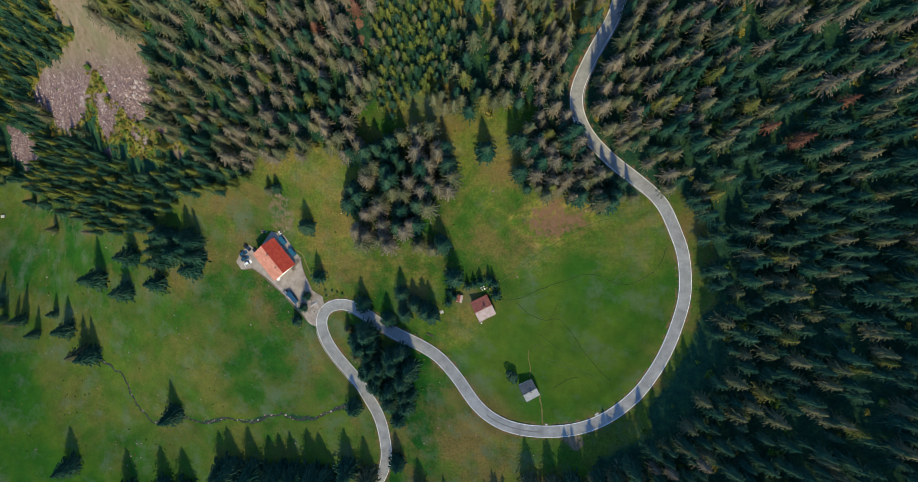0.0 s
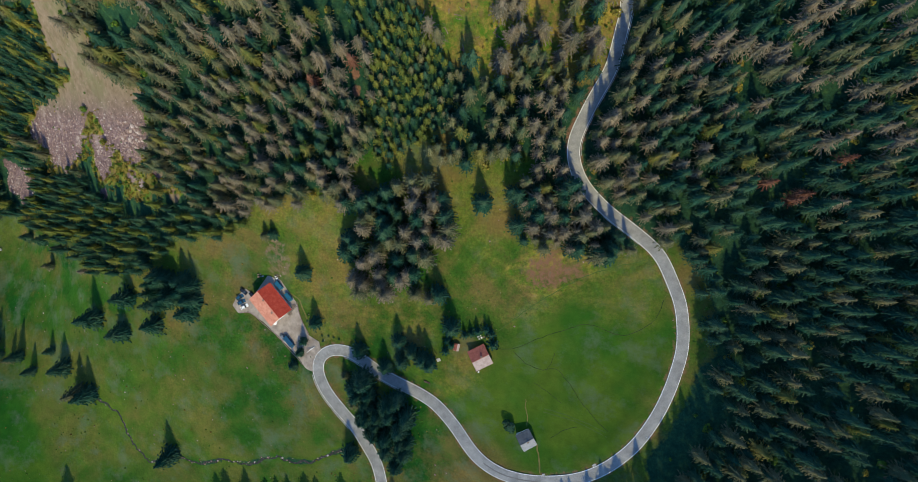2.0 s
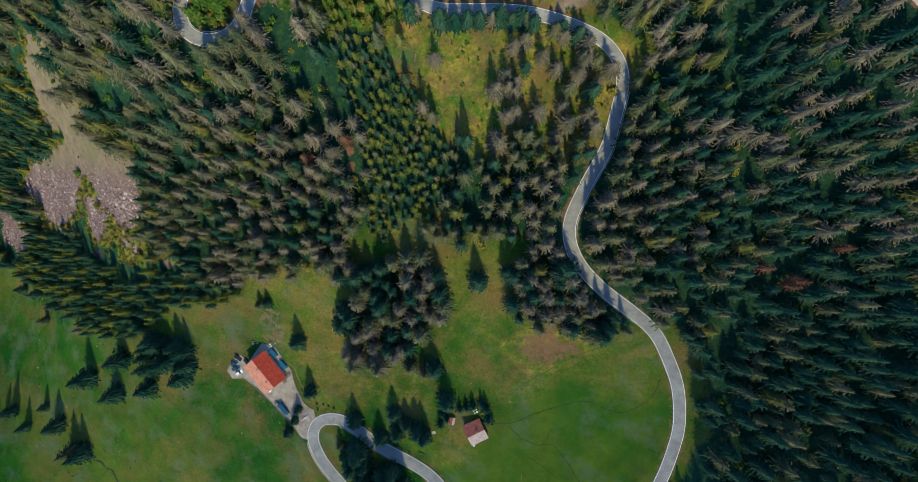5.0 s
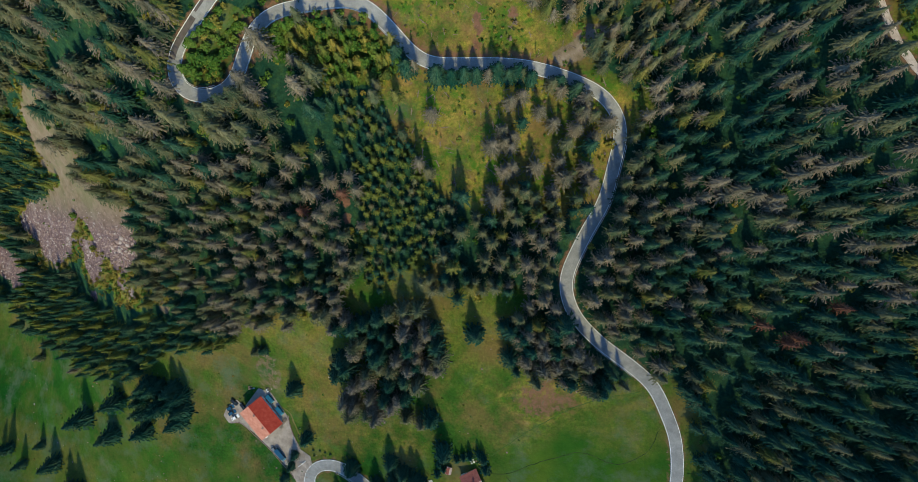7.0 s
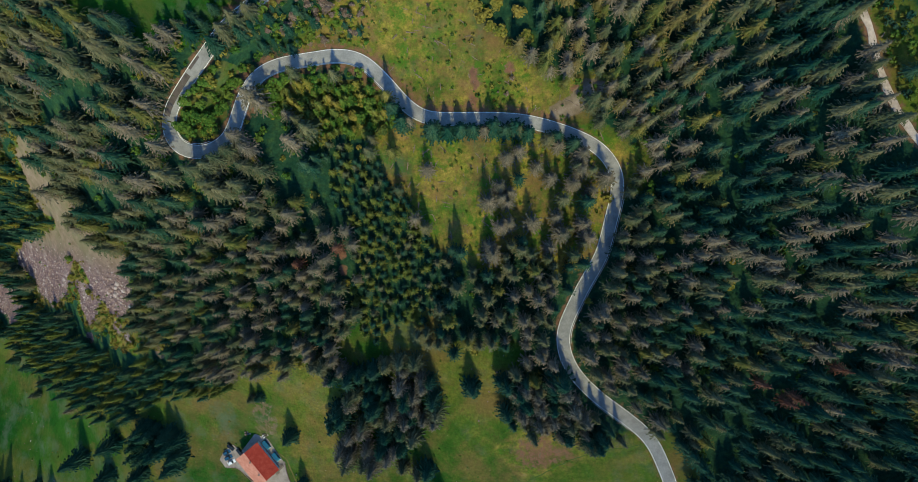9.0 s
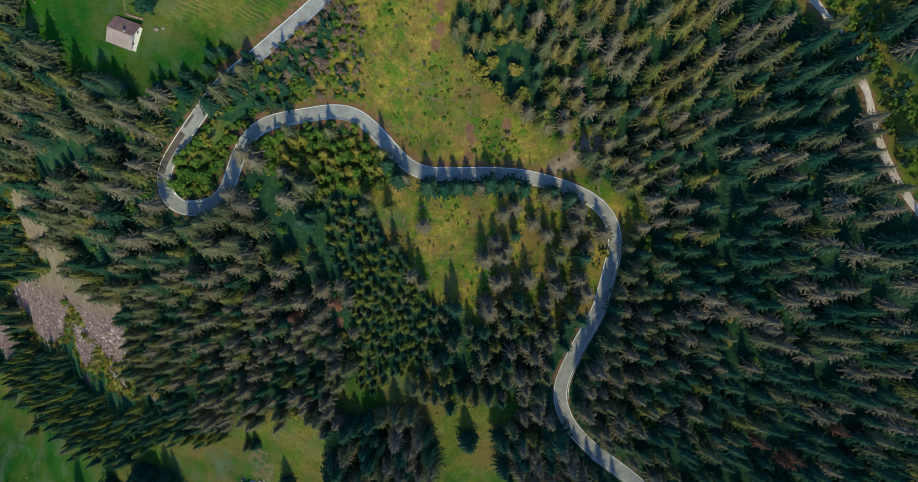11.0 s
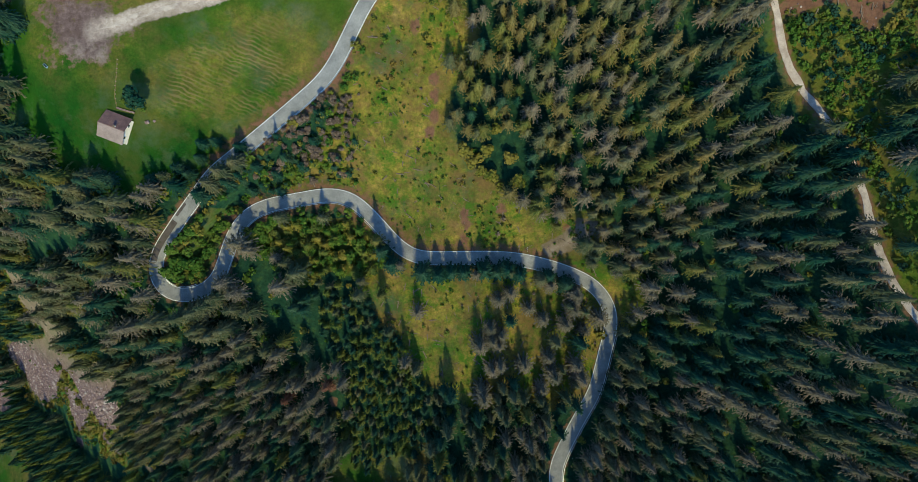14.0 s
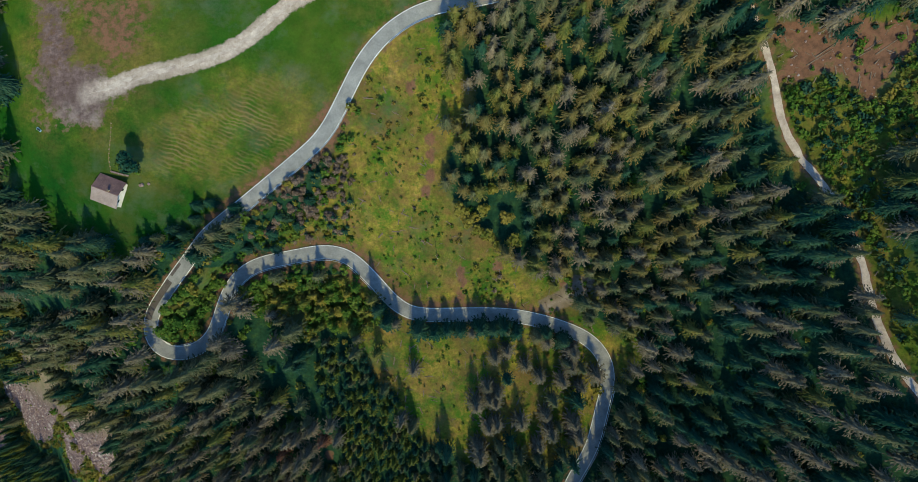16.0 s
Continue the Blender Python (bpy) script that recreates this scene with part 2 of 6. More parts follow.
def relief(x, y):
    x, y = np.atleast_1d(np.asarray(x, float)), np.atleast_1d(np.asarray(y, float))
    ix, wx = spline((x - X_LOW) / STEP, LEVELS.shape[1])
    iy, wy = spline((y - Y_LOW) / STEP, LEVELS.shape[0])
    z = sum(wx[a] * wy[b] * LEVELS[iy[b], ix[a]] for a in range(4) for b in range(4))
    weight, lift = np.full(x.shape, 0.25), np.zeros(x.shape)
    for nx, ny, dz in NUDGE:
        w = np.exp(-((x - nx) ** 2 + (y - ny) ** 2) / 392.0)
        weight, lift = weight + w, lift + w * dz
    z = z + lift / weight
    # beyond the mapped valley the mountainsides go on
    out = np.maximum(0, np.maximum(np.maximum(-320 - x, x - 260), np.maximum(-170 - y, y - 300)))
    return z + out * 0.16 * (1.2 + np.sin(x * 0.004 + 1) * np.cos(y * 0.005)) + 0.35 * np.sin(x * 0.21 + 1.7 * np.sin(y * 0.13)) * np.cos(y * 0.19)


def smooth_line(pts, every=2.0):
    """A Catmull-Rom curve through the points, at even steps."""
    p = np.array(pts, float)
    p = np.vstack([2 * p[0] - p[1], p, 2 * p[-1] - p[-2]])
    out = []
    for a, b, c, d in zip(p, p[1:], p[2:], p[3:]):
        for f in np.linspace(0, 1, 12, endpoint=False):
            out.append(0.5 * (2 * b + (c - a) * f + (2 * a - 5 * b + 4 * c - d) * f**2 + (3 * b - a - 3 * c + d) * f**3))
    out = np.array(out + [p[-2]])
    run = np.r_[0, np.cumsum(np.hypot(*np.diff(out, axis=0).T))]
    s = np.arange(0, run[-1], every)
    q = np.c_[np.interp(s, run, out[:, 0]), np.interp(s, run, out[:, 1])]
    k = np.ones(5) / 5
    for c in (0, 1):
        q[2:-2, c] = np.convolve(q[:, c], k, "valid")
    return q


def graded(line, metres):
    """Heights along a line, evened out over that many metres."""
    z = relief(line[:, 0], line[:, 1])
    n = int(metres / 2)
    return np.convolve(np.pad(z, n, "edge"), np.ones(2 * n + 1) / (2 * n + 1), "valid")


ROAD_LOW = [(-58.0, -144.3), (-48.3, -134.2), (-42.6, -126.5), (-39.2, -119.4), (-37.4, -110.9), (-38.3, -99.7), (-40.8, -89.4), (-45.3, -81.3), (-51.2, -71.5), (-59.4, -62.1), (-66.1, -53.2), (-69.9, -43.3), (-69.4, -38.1), (-67.1, -34.1), (-63.2, -32.2), (-58.5, -31.7), (-52.9, -32.7), (-46.2, -36.3), (-38.7, -41.3), (-29.8, -45.9), (-20.5, -49.9), (-11.0, -55.2), (-5.9, -60.1), (-0.3, -66.5), (6.7, -76.4), (12.6, -82.2), (21.1, -86.7), (30.4, -88.5)]
ROAD_LOW += [(39.6, -88.4), (48.6, -87.2), (57.9, -84.4), (66.1, -80.0), (72.5, -75.1), (79.1, -68.7), (83.6, -62.6), (88.7, -54.3), (93.4, -44.1), (96.7, -34.2), (99.0, -25.1), (99.2, -14.9), (97.9, -4.6), (95.0, 3.1), (91.5, 11.3), (87.0, 18.4), (77.5, 26.5), (66.3, 34.8), (59.2, 41.5), (55.3, 45.9), (52.6, 50.6), (50.7, 55.7), (50.0, 61.8), (51.4, 67.8), (55.0, 75.6), (59.2, 83.8), (63.8, 91.4), (67.1, 98.3)]
ROAD_MID = [(71.0, 113.4), (73.0, 121.9), (72.6, 129.3), (69.7, 135.3), (64.1, 140.9), (56.6, 144.6), (49.1, 147.3), (40.4, 149.6), (31.9, 151.1), (21.1, 151.6), (10.3, 151.5), (0.9, 151.4), (-6.3, 151.9), (-11.6, 154.3), (-16.4, 158.4), (-21.1, 163.8), (-25.8, 168.8), (-30.0, 172.8), (-35.0, 175.8), (-40.5, 176.6), (-46.2, 176.3), (-53.1, 174.8), (-59.9, 173.6), (-66.6, 171.9), (-72.2, 169.1), (-76.3, 164.9), (-79.4, 159.2), (-81.4, 153.6), (-83.2, 148.1), (-85.2, 143.5), (-88.9, 139.8), (-93.6, 137.5), (-98.5, 136.9), (-103.4, 138.4), (-106.5, 141.5), (-107.3, 145.9), (-107.1, 150.2), (-104.9, 154.8), (-101.7, 159.1), (-98.1, 163.6), (-94.0, 168.9), (-90.0, 173.8)]
ROAD_HIGH = [(-83.2, 182.9), (-75.6, 189.1), (-68.7, 194.4), (-60.8, 200.7), (-53.0, 206.9), (-46.4, 212.2), (-39.8, 217.9), (-34.8, 224.6), (-31.0, 231.4), (-28.0, 236.9), (-24.5, 243.2), (-19.2, 250.2), (-13.0, 255.8), (-5.8, 260.2), (2.6, 262.9), (12.8, 263.9), (22.8, 264.9), (34.5, 266.2), (49.2, 267.8)]
TRACK = [(162.0, 127.9), (155.3, 137.7), (152.2, 143.1), (149.3, 149.7), (146.9, 157.7), (145.6, 164.6), (144.4, 170.5), (142.1, 177.7), (139.4, 187.5), (136.6, 192.6), (133.5, 197.9), (130.5, 202.4), (126.4, 207.1), (122.8, 212.6), (119.6, 218.3), (117.0, 224.2), (115.0, 231.0), (112.4, 237.7), (109.9, 242.3), (106.9, 247.4), (103.4, 254.0), (100.3, 258.9), (95.9, 264.6)]
GRAVEL = [(-117.8, 232.4), (-110.8, 234.5), (-102.0, 238.4), (-92.2, 241.1), (-82.3, 243.8), (-74.3, 246.7), (-68.3, 250.0), (-62.2, 253.9), (-56.0, 259.6), (-49.7, 264.8), (-43.4, 268.5), (-34.9, 272.8)]
MEADOW = [(-342, 42), (-279, 34), (-245, 24), (-226, 11), (-204, 3), (-172, 4), (-146, 21), (-115, 24), (-101, 33), (-95, 38), (-79, 40), (-62, 43), (-51, 47), (-43, 56), (-36, 60), (-10, 68), (-5, 68), (-9, 58), (-4, 52), (7, 54), (17, 53), (27, 56), (31, 54), (23, 45), (24, 29), (30, 20), (56, 17), (71, 14), (86, 17), (91, 20), (102, 8), (106, -7), (107, -24), (102, -30), (96, -46), (87, -62), (79, -73), (79, -83), (69, -88), (57, -95), (57, -110), (21, -125), (-51, -153), (-304, -172)]
SCREE = [(-200, 153), (-188, 147), (-186, 138), (-182, 130), (-178, 119), (-172, 109), (-158, 101), (-151, 94), (-149, 84), (-155, 71), (-162, 63), (-176, 68), (-185, 79), (-193, 91), (-200, 94), (-204, 84), (-209, 74), (-224, 66), (-247, 67), (-251, 79), (-266, 85), (-270, 94), (-252, 102), (-228, 105), (-208, 108), (-203, 113), (-218, 118), (-217, 129), (-217, 138), (-214, 145)]
SCREE_TONGUE = [(-198, 80), (-183, 80), (-178, 73), (-184, 64), (-194, 56), (-200, 65)]
SCREE_LOW = [(-301, 74), (-276, 70), (-273, 54), (-290, 49), (-301, 58)]
CLEAR = [(-18, 254), (3, 258), (9, 254), (6, 244), (13, 234), (13, 225), (3, 218), (3, 199), (13, 186), (22, 179), (29, 172), (38, 168), (52, 165), (62, 166), (64, 160), (53, 154), (70, 143), (77, 136), (83, 139), (80, 126), (75, 124), (68, 141), (51, 151), (27, 153), (-8, 149), (-22, 158), (-32, 177), (-48, 179), (-57, 178), (-38, 195), (-28, 218)]
UPPER = [(-168, 311), (-154, 281), (-150, 229), (-149, 217), (-147, 206), (-140, 196), (-131, 186), (-124, 180), (-108, 178), (-96, 181), (-85, 184), (-72, 194), (-41, 219), (-32, 230), (-18, 254), (3, 269), (34, 277), (34, 298)]
BARE = [(-139, 270), (-138, 245), (-136, 224), (-125, 219), (-114, 221), (-107, 228), (-104, 235), (-111, 239), (-118, 243), (-124, 256), (-127, 269)]
THIN = [(-28, 149), (-9, 146), (44, 144), (59, 139), (68, 129), (68, 110), (59, 95), (49, 93), (25, 105), (20, 93), (10, 97), (-4, 105), (-19, 124), (-26, 138)]
ISLE = [(-105, 154), (-98, 162), (-88, 170), (-81, 171), (-84, 158), (-89, 146), (-98, 142), (-105, 144)]
LEAFY = [(-73, 160), (-63, 167), (-35, 168), (-24, 159), (-15, 150), (-27, 144), (-46, 145), (-54, 138), (-60, 151), (-71, 153)]
YOUNG = [(-51, 144), (-27, 137), (-16, 119), (-2, 102), (8, 85), (-4, 70), (-30, 56), (-41, 64), (-39, 85), (-38, 105), (-47, 122), (-54, 133)]
CUT = [(106, 247), (115, 248), (126, 244), (143, 249), (154, 252), (167, 248), (167, 201), (146, 217), (145, 196), (147, 183), (155, 170), (166, 154), (161, 143), (154, 146), (144, 178), (131, 201), (117, 224), (114, 235)]
RED_SOIL = [(113, 246), (119, 251), (131, 250), (146, 250), (158, 248), (152, 240), (146, 226), (142, 226), (135, 232), (128, 233), (117, 234)]
CLUMP_A = [(-62, 45), (-58, 47), (-46, 46), (-35, 46), (-11, 50), (-5, 39), (-3, 29), (-3, 21), (-10, 18), (-13, 7), (-25, 3), (-40, -8), (-48, -2), (-51, 12), (-53, 20), (-44, 30), (-47, 35), (-56, 36)]
CLUMP_B = [(24, 30), (26, 42), (38, 51), (46, 48), (50, 40), (58, 30), (68, 21), (69, 14), (56, 17), (41, 19), (30, 21)]
CLUMP_C = [(-167, -6), (-159, 4), (-139, 5), (-136, -5), (-139, -16), (-153, -15), (-166, -14)]
YARD = [(-117, -11), (-114, -6), (-109, -2), (-104, -5), (-96, 5), (-89, 3), (-81, -8), (-79, -16), (-75, -25), (-69, -28), (-68, -32), (-71, -44), (-76, -42), (-84, -34), (-92, -26), (-100, -19), (-108, -14), (-114, -15)]
BROWN = [(25, 9), (33, 16), (50, 18), (59, 14), (58, 7), (46, 1), (33, 0)]
TAN_WEST = [(-16, -34), (4, -35), (8, -42), (-2, -50), (-14, -46)]
TAN_EAST = [(50, 3), (70, 9), (87, 3), (84, -12), (66, -9)]
YELLOW_SHRUB = [(-202, 97), (-196, 92), (-188, 83), (-177, 78), (-174, 66), (-158, 63), (-155, 56), (-137, 50), (-140, 45), (-158, 49), (-161, 43), (-177, 44), (-180, 57), (-186, 49), (-199, 54), (-205, 67), (-204, 81)]
HEDGE = [(-5, -29), (-2, -26), (4, -21), (7, -20), (10, -19), (14, -18), (16, -20), (17, -25), (-4, -24)]
DRY_EDGE = [(-2, 53), (19, 52), (22, 29), (32, 18), (57, 16), (88, 16), (88, 8), (57, 3), (26, -16), (4, -8), (0, 19)]
DRY_WEST = [(-200, -51), (-147, -58), (-127, -80), (-139, -95), (-204, -101), (-228, -81)]
CLUMP_D = [(-55, -44), (-46, -38), (-35, -45), (-26, -50), (-23, -64), (-23, -81), (-29, -88), (-38, -80), (-47, -68), (-52, -55)]
DRY_MID = [(-97, 35), (-63, 42), (-52, 26), (-53, -5), (-7, -5), (-7, -19), (-41, -17), (-47, -25), (-66, -26), (-75, -8), (-84, 4), (-76, 24)]
SMALLW = [(-315, 158), (-213, 139), (-203, 122), (-200, 112), (-222, 104), (-258, 96), (-289, 84), (-345, 89)]
WESTLOW = [(-345, 85), (-280, 83), (-227, 66), (-199, 56), (-142, 42), (-109, 35), (-97, 32), (-111, 21), (-142, 19), (-167, 1), (-202, 1), (-235, 22), (-350, 39)]
BANK = [(-75, 187), (-63, 196), (-50, 205), (-40, 212), (-30, 215), (-28, 205), (-31, 188), (-29, 181), (-43, 182), (-56, 179), (-68, 176), (-78, 177)]
DIRT = [(-93, 23), (-89, 24), (-85, 20), (-83, 12), (-86, 5), (-91, 4), (-95, 8), (-95, 17)]
SOIL_SPOTS = [(-44, 96), (-44, 89), (12, 169), (13, 165), (12, 159), (54, 164), (27, 171), (1, 219), (1, 213), (1, 206), (-1, 200), (-6, 237)]
STONE_SPOTS = [(-165, 52), (-171, 57), (-152, 57), (-144, 46), (-196, 49)]
DEAD = [(134, 39), (125, 46), (149, 54), (137, 41), (-62, 92), (-44, 99)]
BEND_TREES = [(-79.8, 142), (-83, 136.5), (-77, 138), (-87, 133.5), (-79, 131.5), (-73, 130), (-91, 131)]
GOLDEN = [(19, 185), (23, 183), (15, 188), (24, 200), (29, 190), (12, 193), (33, 181), (21, 193)]
FRINGE = [(-127, 269), (-100, 269), (-96, 254), (-101, 244), (-110, 237), (-121, 254)]
HOLLOW = [(-76, 152), (-68, 152), (-61, 142), (-55, 131), (-49, 120), (-45, 110), (-47, 107), (-53, 115), (-58, 125), (-66, 130), (-72, 138), (-77, 146)]
GAP = [(-65, 153), (-54, 149), (-48, 135), (-48, 124), (-57, 122), (-63, 131), (-67, 141)]
LUSH_EDGE = [(-163, 281), (-143, 281), (-138, 221), (-130, 187), (-140, 194), (-164, 213)]
LUSH_GARDEN = [(-132, 216), (-99, 216), (-85, 198), (-103, 182), (-131, 186)]
LUSH_LOOP = [(-24, -51), (2, -41), (22, -25), (27, -17), (57, -1), (86, 7), (96, -18), (85, -59), (65, -80), (32, -86), (4, -67)]
LUSH_WEST = [(-337, 28), (-239, 4), (-176, -29), (-113, -37), (-68, -69), (-54, -140), (-301, -161)]
LUSH_UPPER = [(-140, 220), (-128, 214), (-112, 222), (-101, 232), (-101, 276), (-14, 274), (-27, 251), (-40, 226), (-67, 199), (-91, 198), (-100, 218), (-102, 241)]
LUSH_LOW = [(-317, -70), (-263, -72), (-240, -117), (-175, -156), (-301, -161)]
WASH = [(45, 156), (53, 160), (58, 166), (64, 165), (62, 159), (54, 155), (48, 153)]
PULLOUT = [(49, -90), (55, -89), (56, -92), (53, -95), (51, -94)]
DRY = [(-89, 222), (-80, 229), (-64, 236), (-52, 233), (-49, 225), (-56, 211), (-66, 207), (-74, 213), (-82, 207), (-92, 208), (-92, 215)]
BROOK = [(-213.6, -69.8), (-206.1, -75.0), (-196.0, -80.2), (-191.7, -92.4), (-183.6, -101.8), (-175.9, -106.1), (-159.3, -100.8), (-143.9, -102.8), (-130.3, -98.9), (-113.9, -99.1), (-99.3, -93.0), (-85.7, -94.8), (-73.8, -92.7), (-63.7, -87.1), (-53.9, -83.7)]
POLES = [(-58, 197), (-28, 193), (37, 155), (3, 175)]
MARKS = [(66.2, 89.4), (57.0, 68.5), (101.3, -23.8), (84.4, -64.2)]
FARMPATH = [(-111.0, 205.7), (-111.4, 210.2), (-110.8, 215.2), (-110.2, 219.2), (-109.8, 223.3)]
FARMWALL = [(-111.0, 205.5), (-108.3, 204.6), (-104.5, 203.8)]
LOGS = [(126.7, 239.6), (128.4, 241.8), (140.4, 241.5), (138.9, 239.8), (146.4, 242.2), (154.4, 239.3), (134.3, 235.6), (144.8, 225.4), (72.4, 248.2), (37.0, 251.9)]
TREE_SPOTS = [
    ([(-209, -22), (-188, -29), (-164, -23), (-237, -54), (-224, -67), (-217, -68), (-233, -135), (-162, -99), (-182, -9)], 1.15),
    ([(-249, -45), (-275, -50), (-281, -52), (-291, -50), (-296, -41), (-279, 25), (-262, 23), (-254, 7), (-263, -58)], 0.7),
    ([(-133, -129), (-127, -128), (-114, -128), (-102, -129), (-96, -126), (-89, -126), (-78, -127), (-72, -127), (-58, -119), (-196, -149), (-173, -145), (-158, -146), (-47, -123), (-121, -141), (-109, -141), (-85, -140), (-66, -137)], 1.5),
    ([(-75, 7), (-70, -18), (-47, -31), (-34, -38), (-27, -25), (-26, -35), (-21, -30), (-16, -33), (-13, -35), (-2, -17), (-19, -2), (-8, -2), (-12, -4), (12, 39)], 0.88),
    ([(-50, -57), (-43, -52), (-41, -59), (-28, -54), (-34, -58), (-39, -67), (-27, -68), (-26, -81), (-33, -79), (-47, -67), (-53, -84), (-30, -89), (-31, -113), (-43, -73), (-36, -74), (-24, -75), (-35, -64)], 0.9),
    ([(-94, 25), (-90, 26), (-55, -44), (-54, -51), (-79, -34), (-83, -41), (-77, -28)], 0.5),
    ([(33, -112), (43, -111), (51, -109), (62, -106), (70, -104), (-19, -126), (67, -109), (74, -98)], 1.1),
    ([(-120, 181), (-116, 180), (-146, 235), (-152, 235), (-149, 232)], 0.8),
    ([(-84, 194), (-80, 195), (-71, 193), (-93, 185), (-90, 183), (-101, 181), (-98, 182), (-86, 189)], 0.5),
    ([(-72, 183), (-66, 186), (-60, 184), (-56, 190), (-66, 180), (-50, 187), (-60, 178), (-76, 180), (-45, 196), (-70, 178)], 0.5),
    ([(-85, 175.5), (-81, 179.5), (-76.5, 183.5), (-71.5, 186.8)], 0.9),
    ([(136, 186), (137.5, 181), (134.5, 190.5), (103, 246.5), (100.5, 250), (98.5, 253.5), (96, 258)], 0.75),
    ([(-4, 146), (2, 145), (7, 146), (12, 146), (20, 147), (25, 146), (29, 147), (34, 145), (43, 143), (46, 144), (53, 141), (-16, 149), (-20, 154)], 0.8),
]
ROAD = smooth_line(ROAD_LOW + ROAD_MID + ROAD_HIGH)
ROAD_Z = graded(ROAD, 26)
TRACK = smooth_line(TRACK)
TRACK_Z = graded(TRACK, 14)
GRAVEL = smooth_line(GRAVEL)
GRAVEL_Z = graded(GRAVEL, 14)


def nearest(x, y, line):
    """For many places: the distance to a line, and the index of its nearest point."""
    d, k = np.full(len(x), 1e9), np.zeros(len(x), int)
    for i in range(0, len(x), 4000):
        q = (x[i:i + 4000, None] - line[None, :, 0]) ** 2 + (y[i:i + 4000, None] - line[None, :, 1]) ** 2
        k[i:i + 4000] = q.argmin(1)
        d[i:i + 4000] = np.sqrt(q.min(1))
    return d, k


def ease(v):
    v = np.clip(v, 0, 1)
    return v * v * (3 - 2 * v)


# the inn's yard is one even, slightly sloping plane
YARD_PLANE = (lambda p: np.linalg.lstsq(np.c_[p, np.ones(len(p))], relief(p[:, 0], p[:, 1]), rcond=None)[0])(np.array(YARD, float))


def yard_height(x, y):
    return YARD_PLANE[0] * x + YARD_PLANE[1] * y + YARD_PLANE[2]


def spread(x, y, poly):
    """The distance to a polygon's outline."""
    p = np.array(poly, float)
    best = np.full(np.shape(x), 1e9)
    for a, b in zip(p, np.roll(p, -1, 0)):
        d = b - a
        f = np.clip(((x - a[0]) * d[0] + (y - a[1]) * d[1]) / max(1e-9, d @ d), 0, 1)
        best = np.minimum(best, np.hypot(x - a[0] - f * d[0], y - a[1] - f * d[1]))
    return best



def terrain(x, y):
    """The ground's height, cut and banked for the roads."""
    x, y = np.atleast_1d(np.asarray(x, float)), np.atleast_1d(np.asarray(y, float))
    z = relief(x, y)
    core = (x > -340) & (x < 280) & (y > -190) & (y < 320)
    xi, yi, zi = x[core], y[core], z[core]
    f = np.where(inside(xi, yi, YARD), 1.0, 1 - ease((spread(xi, yi, YARD) - 1.2) / 6))
    zi = zi * (1 - f) + (yard_height(xi, yi) - 0.2) * f
    for line, lz, flat, bank in ((TRACK, TRACK_Z, 2.0, 5.0), (GRAVEL, GRAVEL_Z, 2.8, 5.0), (ROAD, ROAD_Z, 4.4, 8.0)):
        d, k = nearest(xi, yi, line)
        f = 1 - ease((d - flat) / bank)
        zi = zi * (1 - f) + (lz[k] - 0.3) * f
    z[core] = zi
    return z


def inside(x, y, poly):
    x, y = np.asarray(x, float), np.asarray(y, float)
    hit = np.zeros(x.shape, bool)
    p = np.array(poly, float)
    for (x0, y0), (x1, y1) in zip(p, np.roll(p, -1, 0)):
        if y0 != y1:
            hit ^= ((y0 > y) != (y1 > y)) & (x < (x1 - x0) * (y - y0) / (y1 - y0) + x0)
    return hit


def mesh_of(name, verts, faces, mats, index=None, smooth=False):
    me = bpy.data.meshes.new(name)
    me.from_pydata(verts, [], faces)
    for m in mats if isinstance(mats, (list, tuple)) else [mats]:
        me.materials.append(m)
    if index is not None:
        me.polygons.foreach_set("material_index", np.asarray(index, np.int32))
    if smooth:
        me.polygons.foreach_set("use_smooth", np.ones(len(me.polygons), bool))
    me.update()
    return me


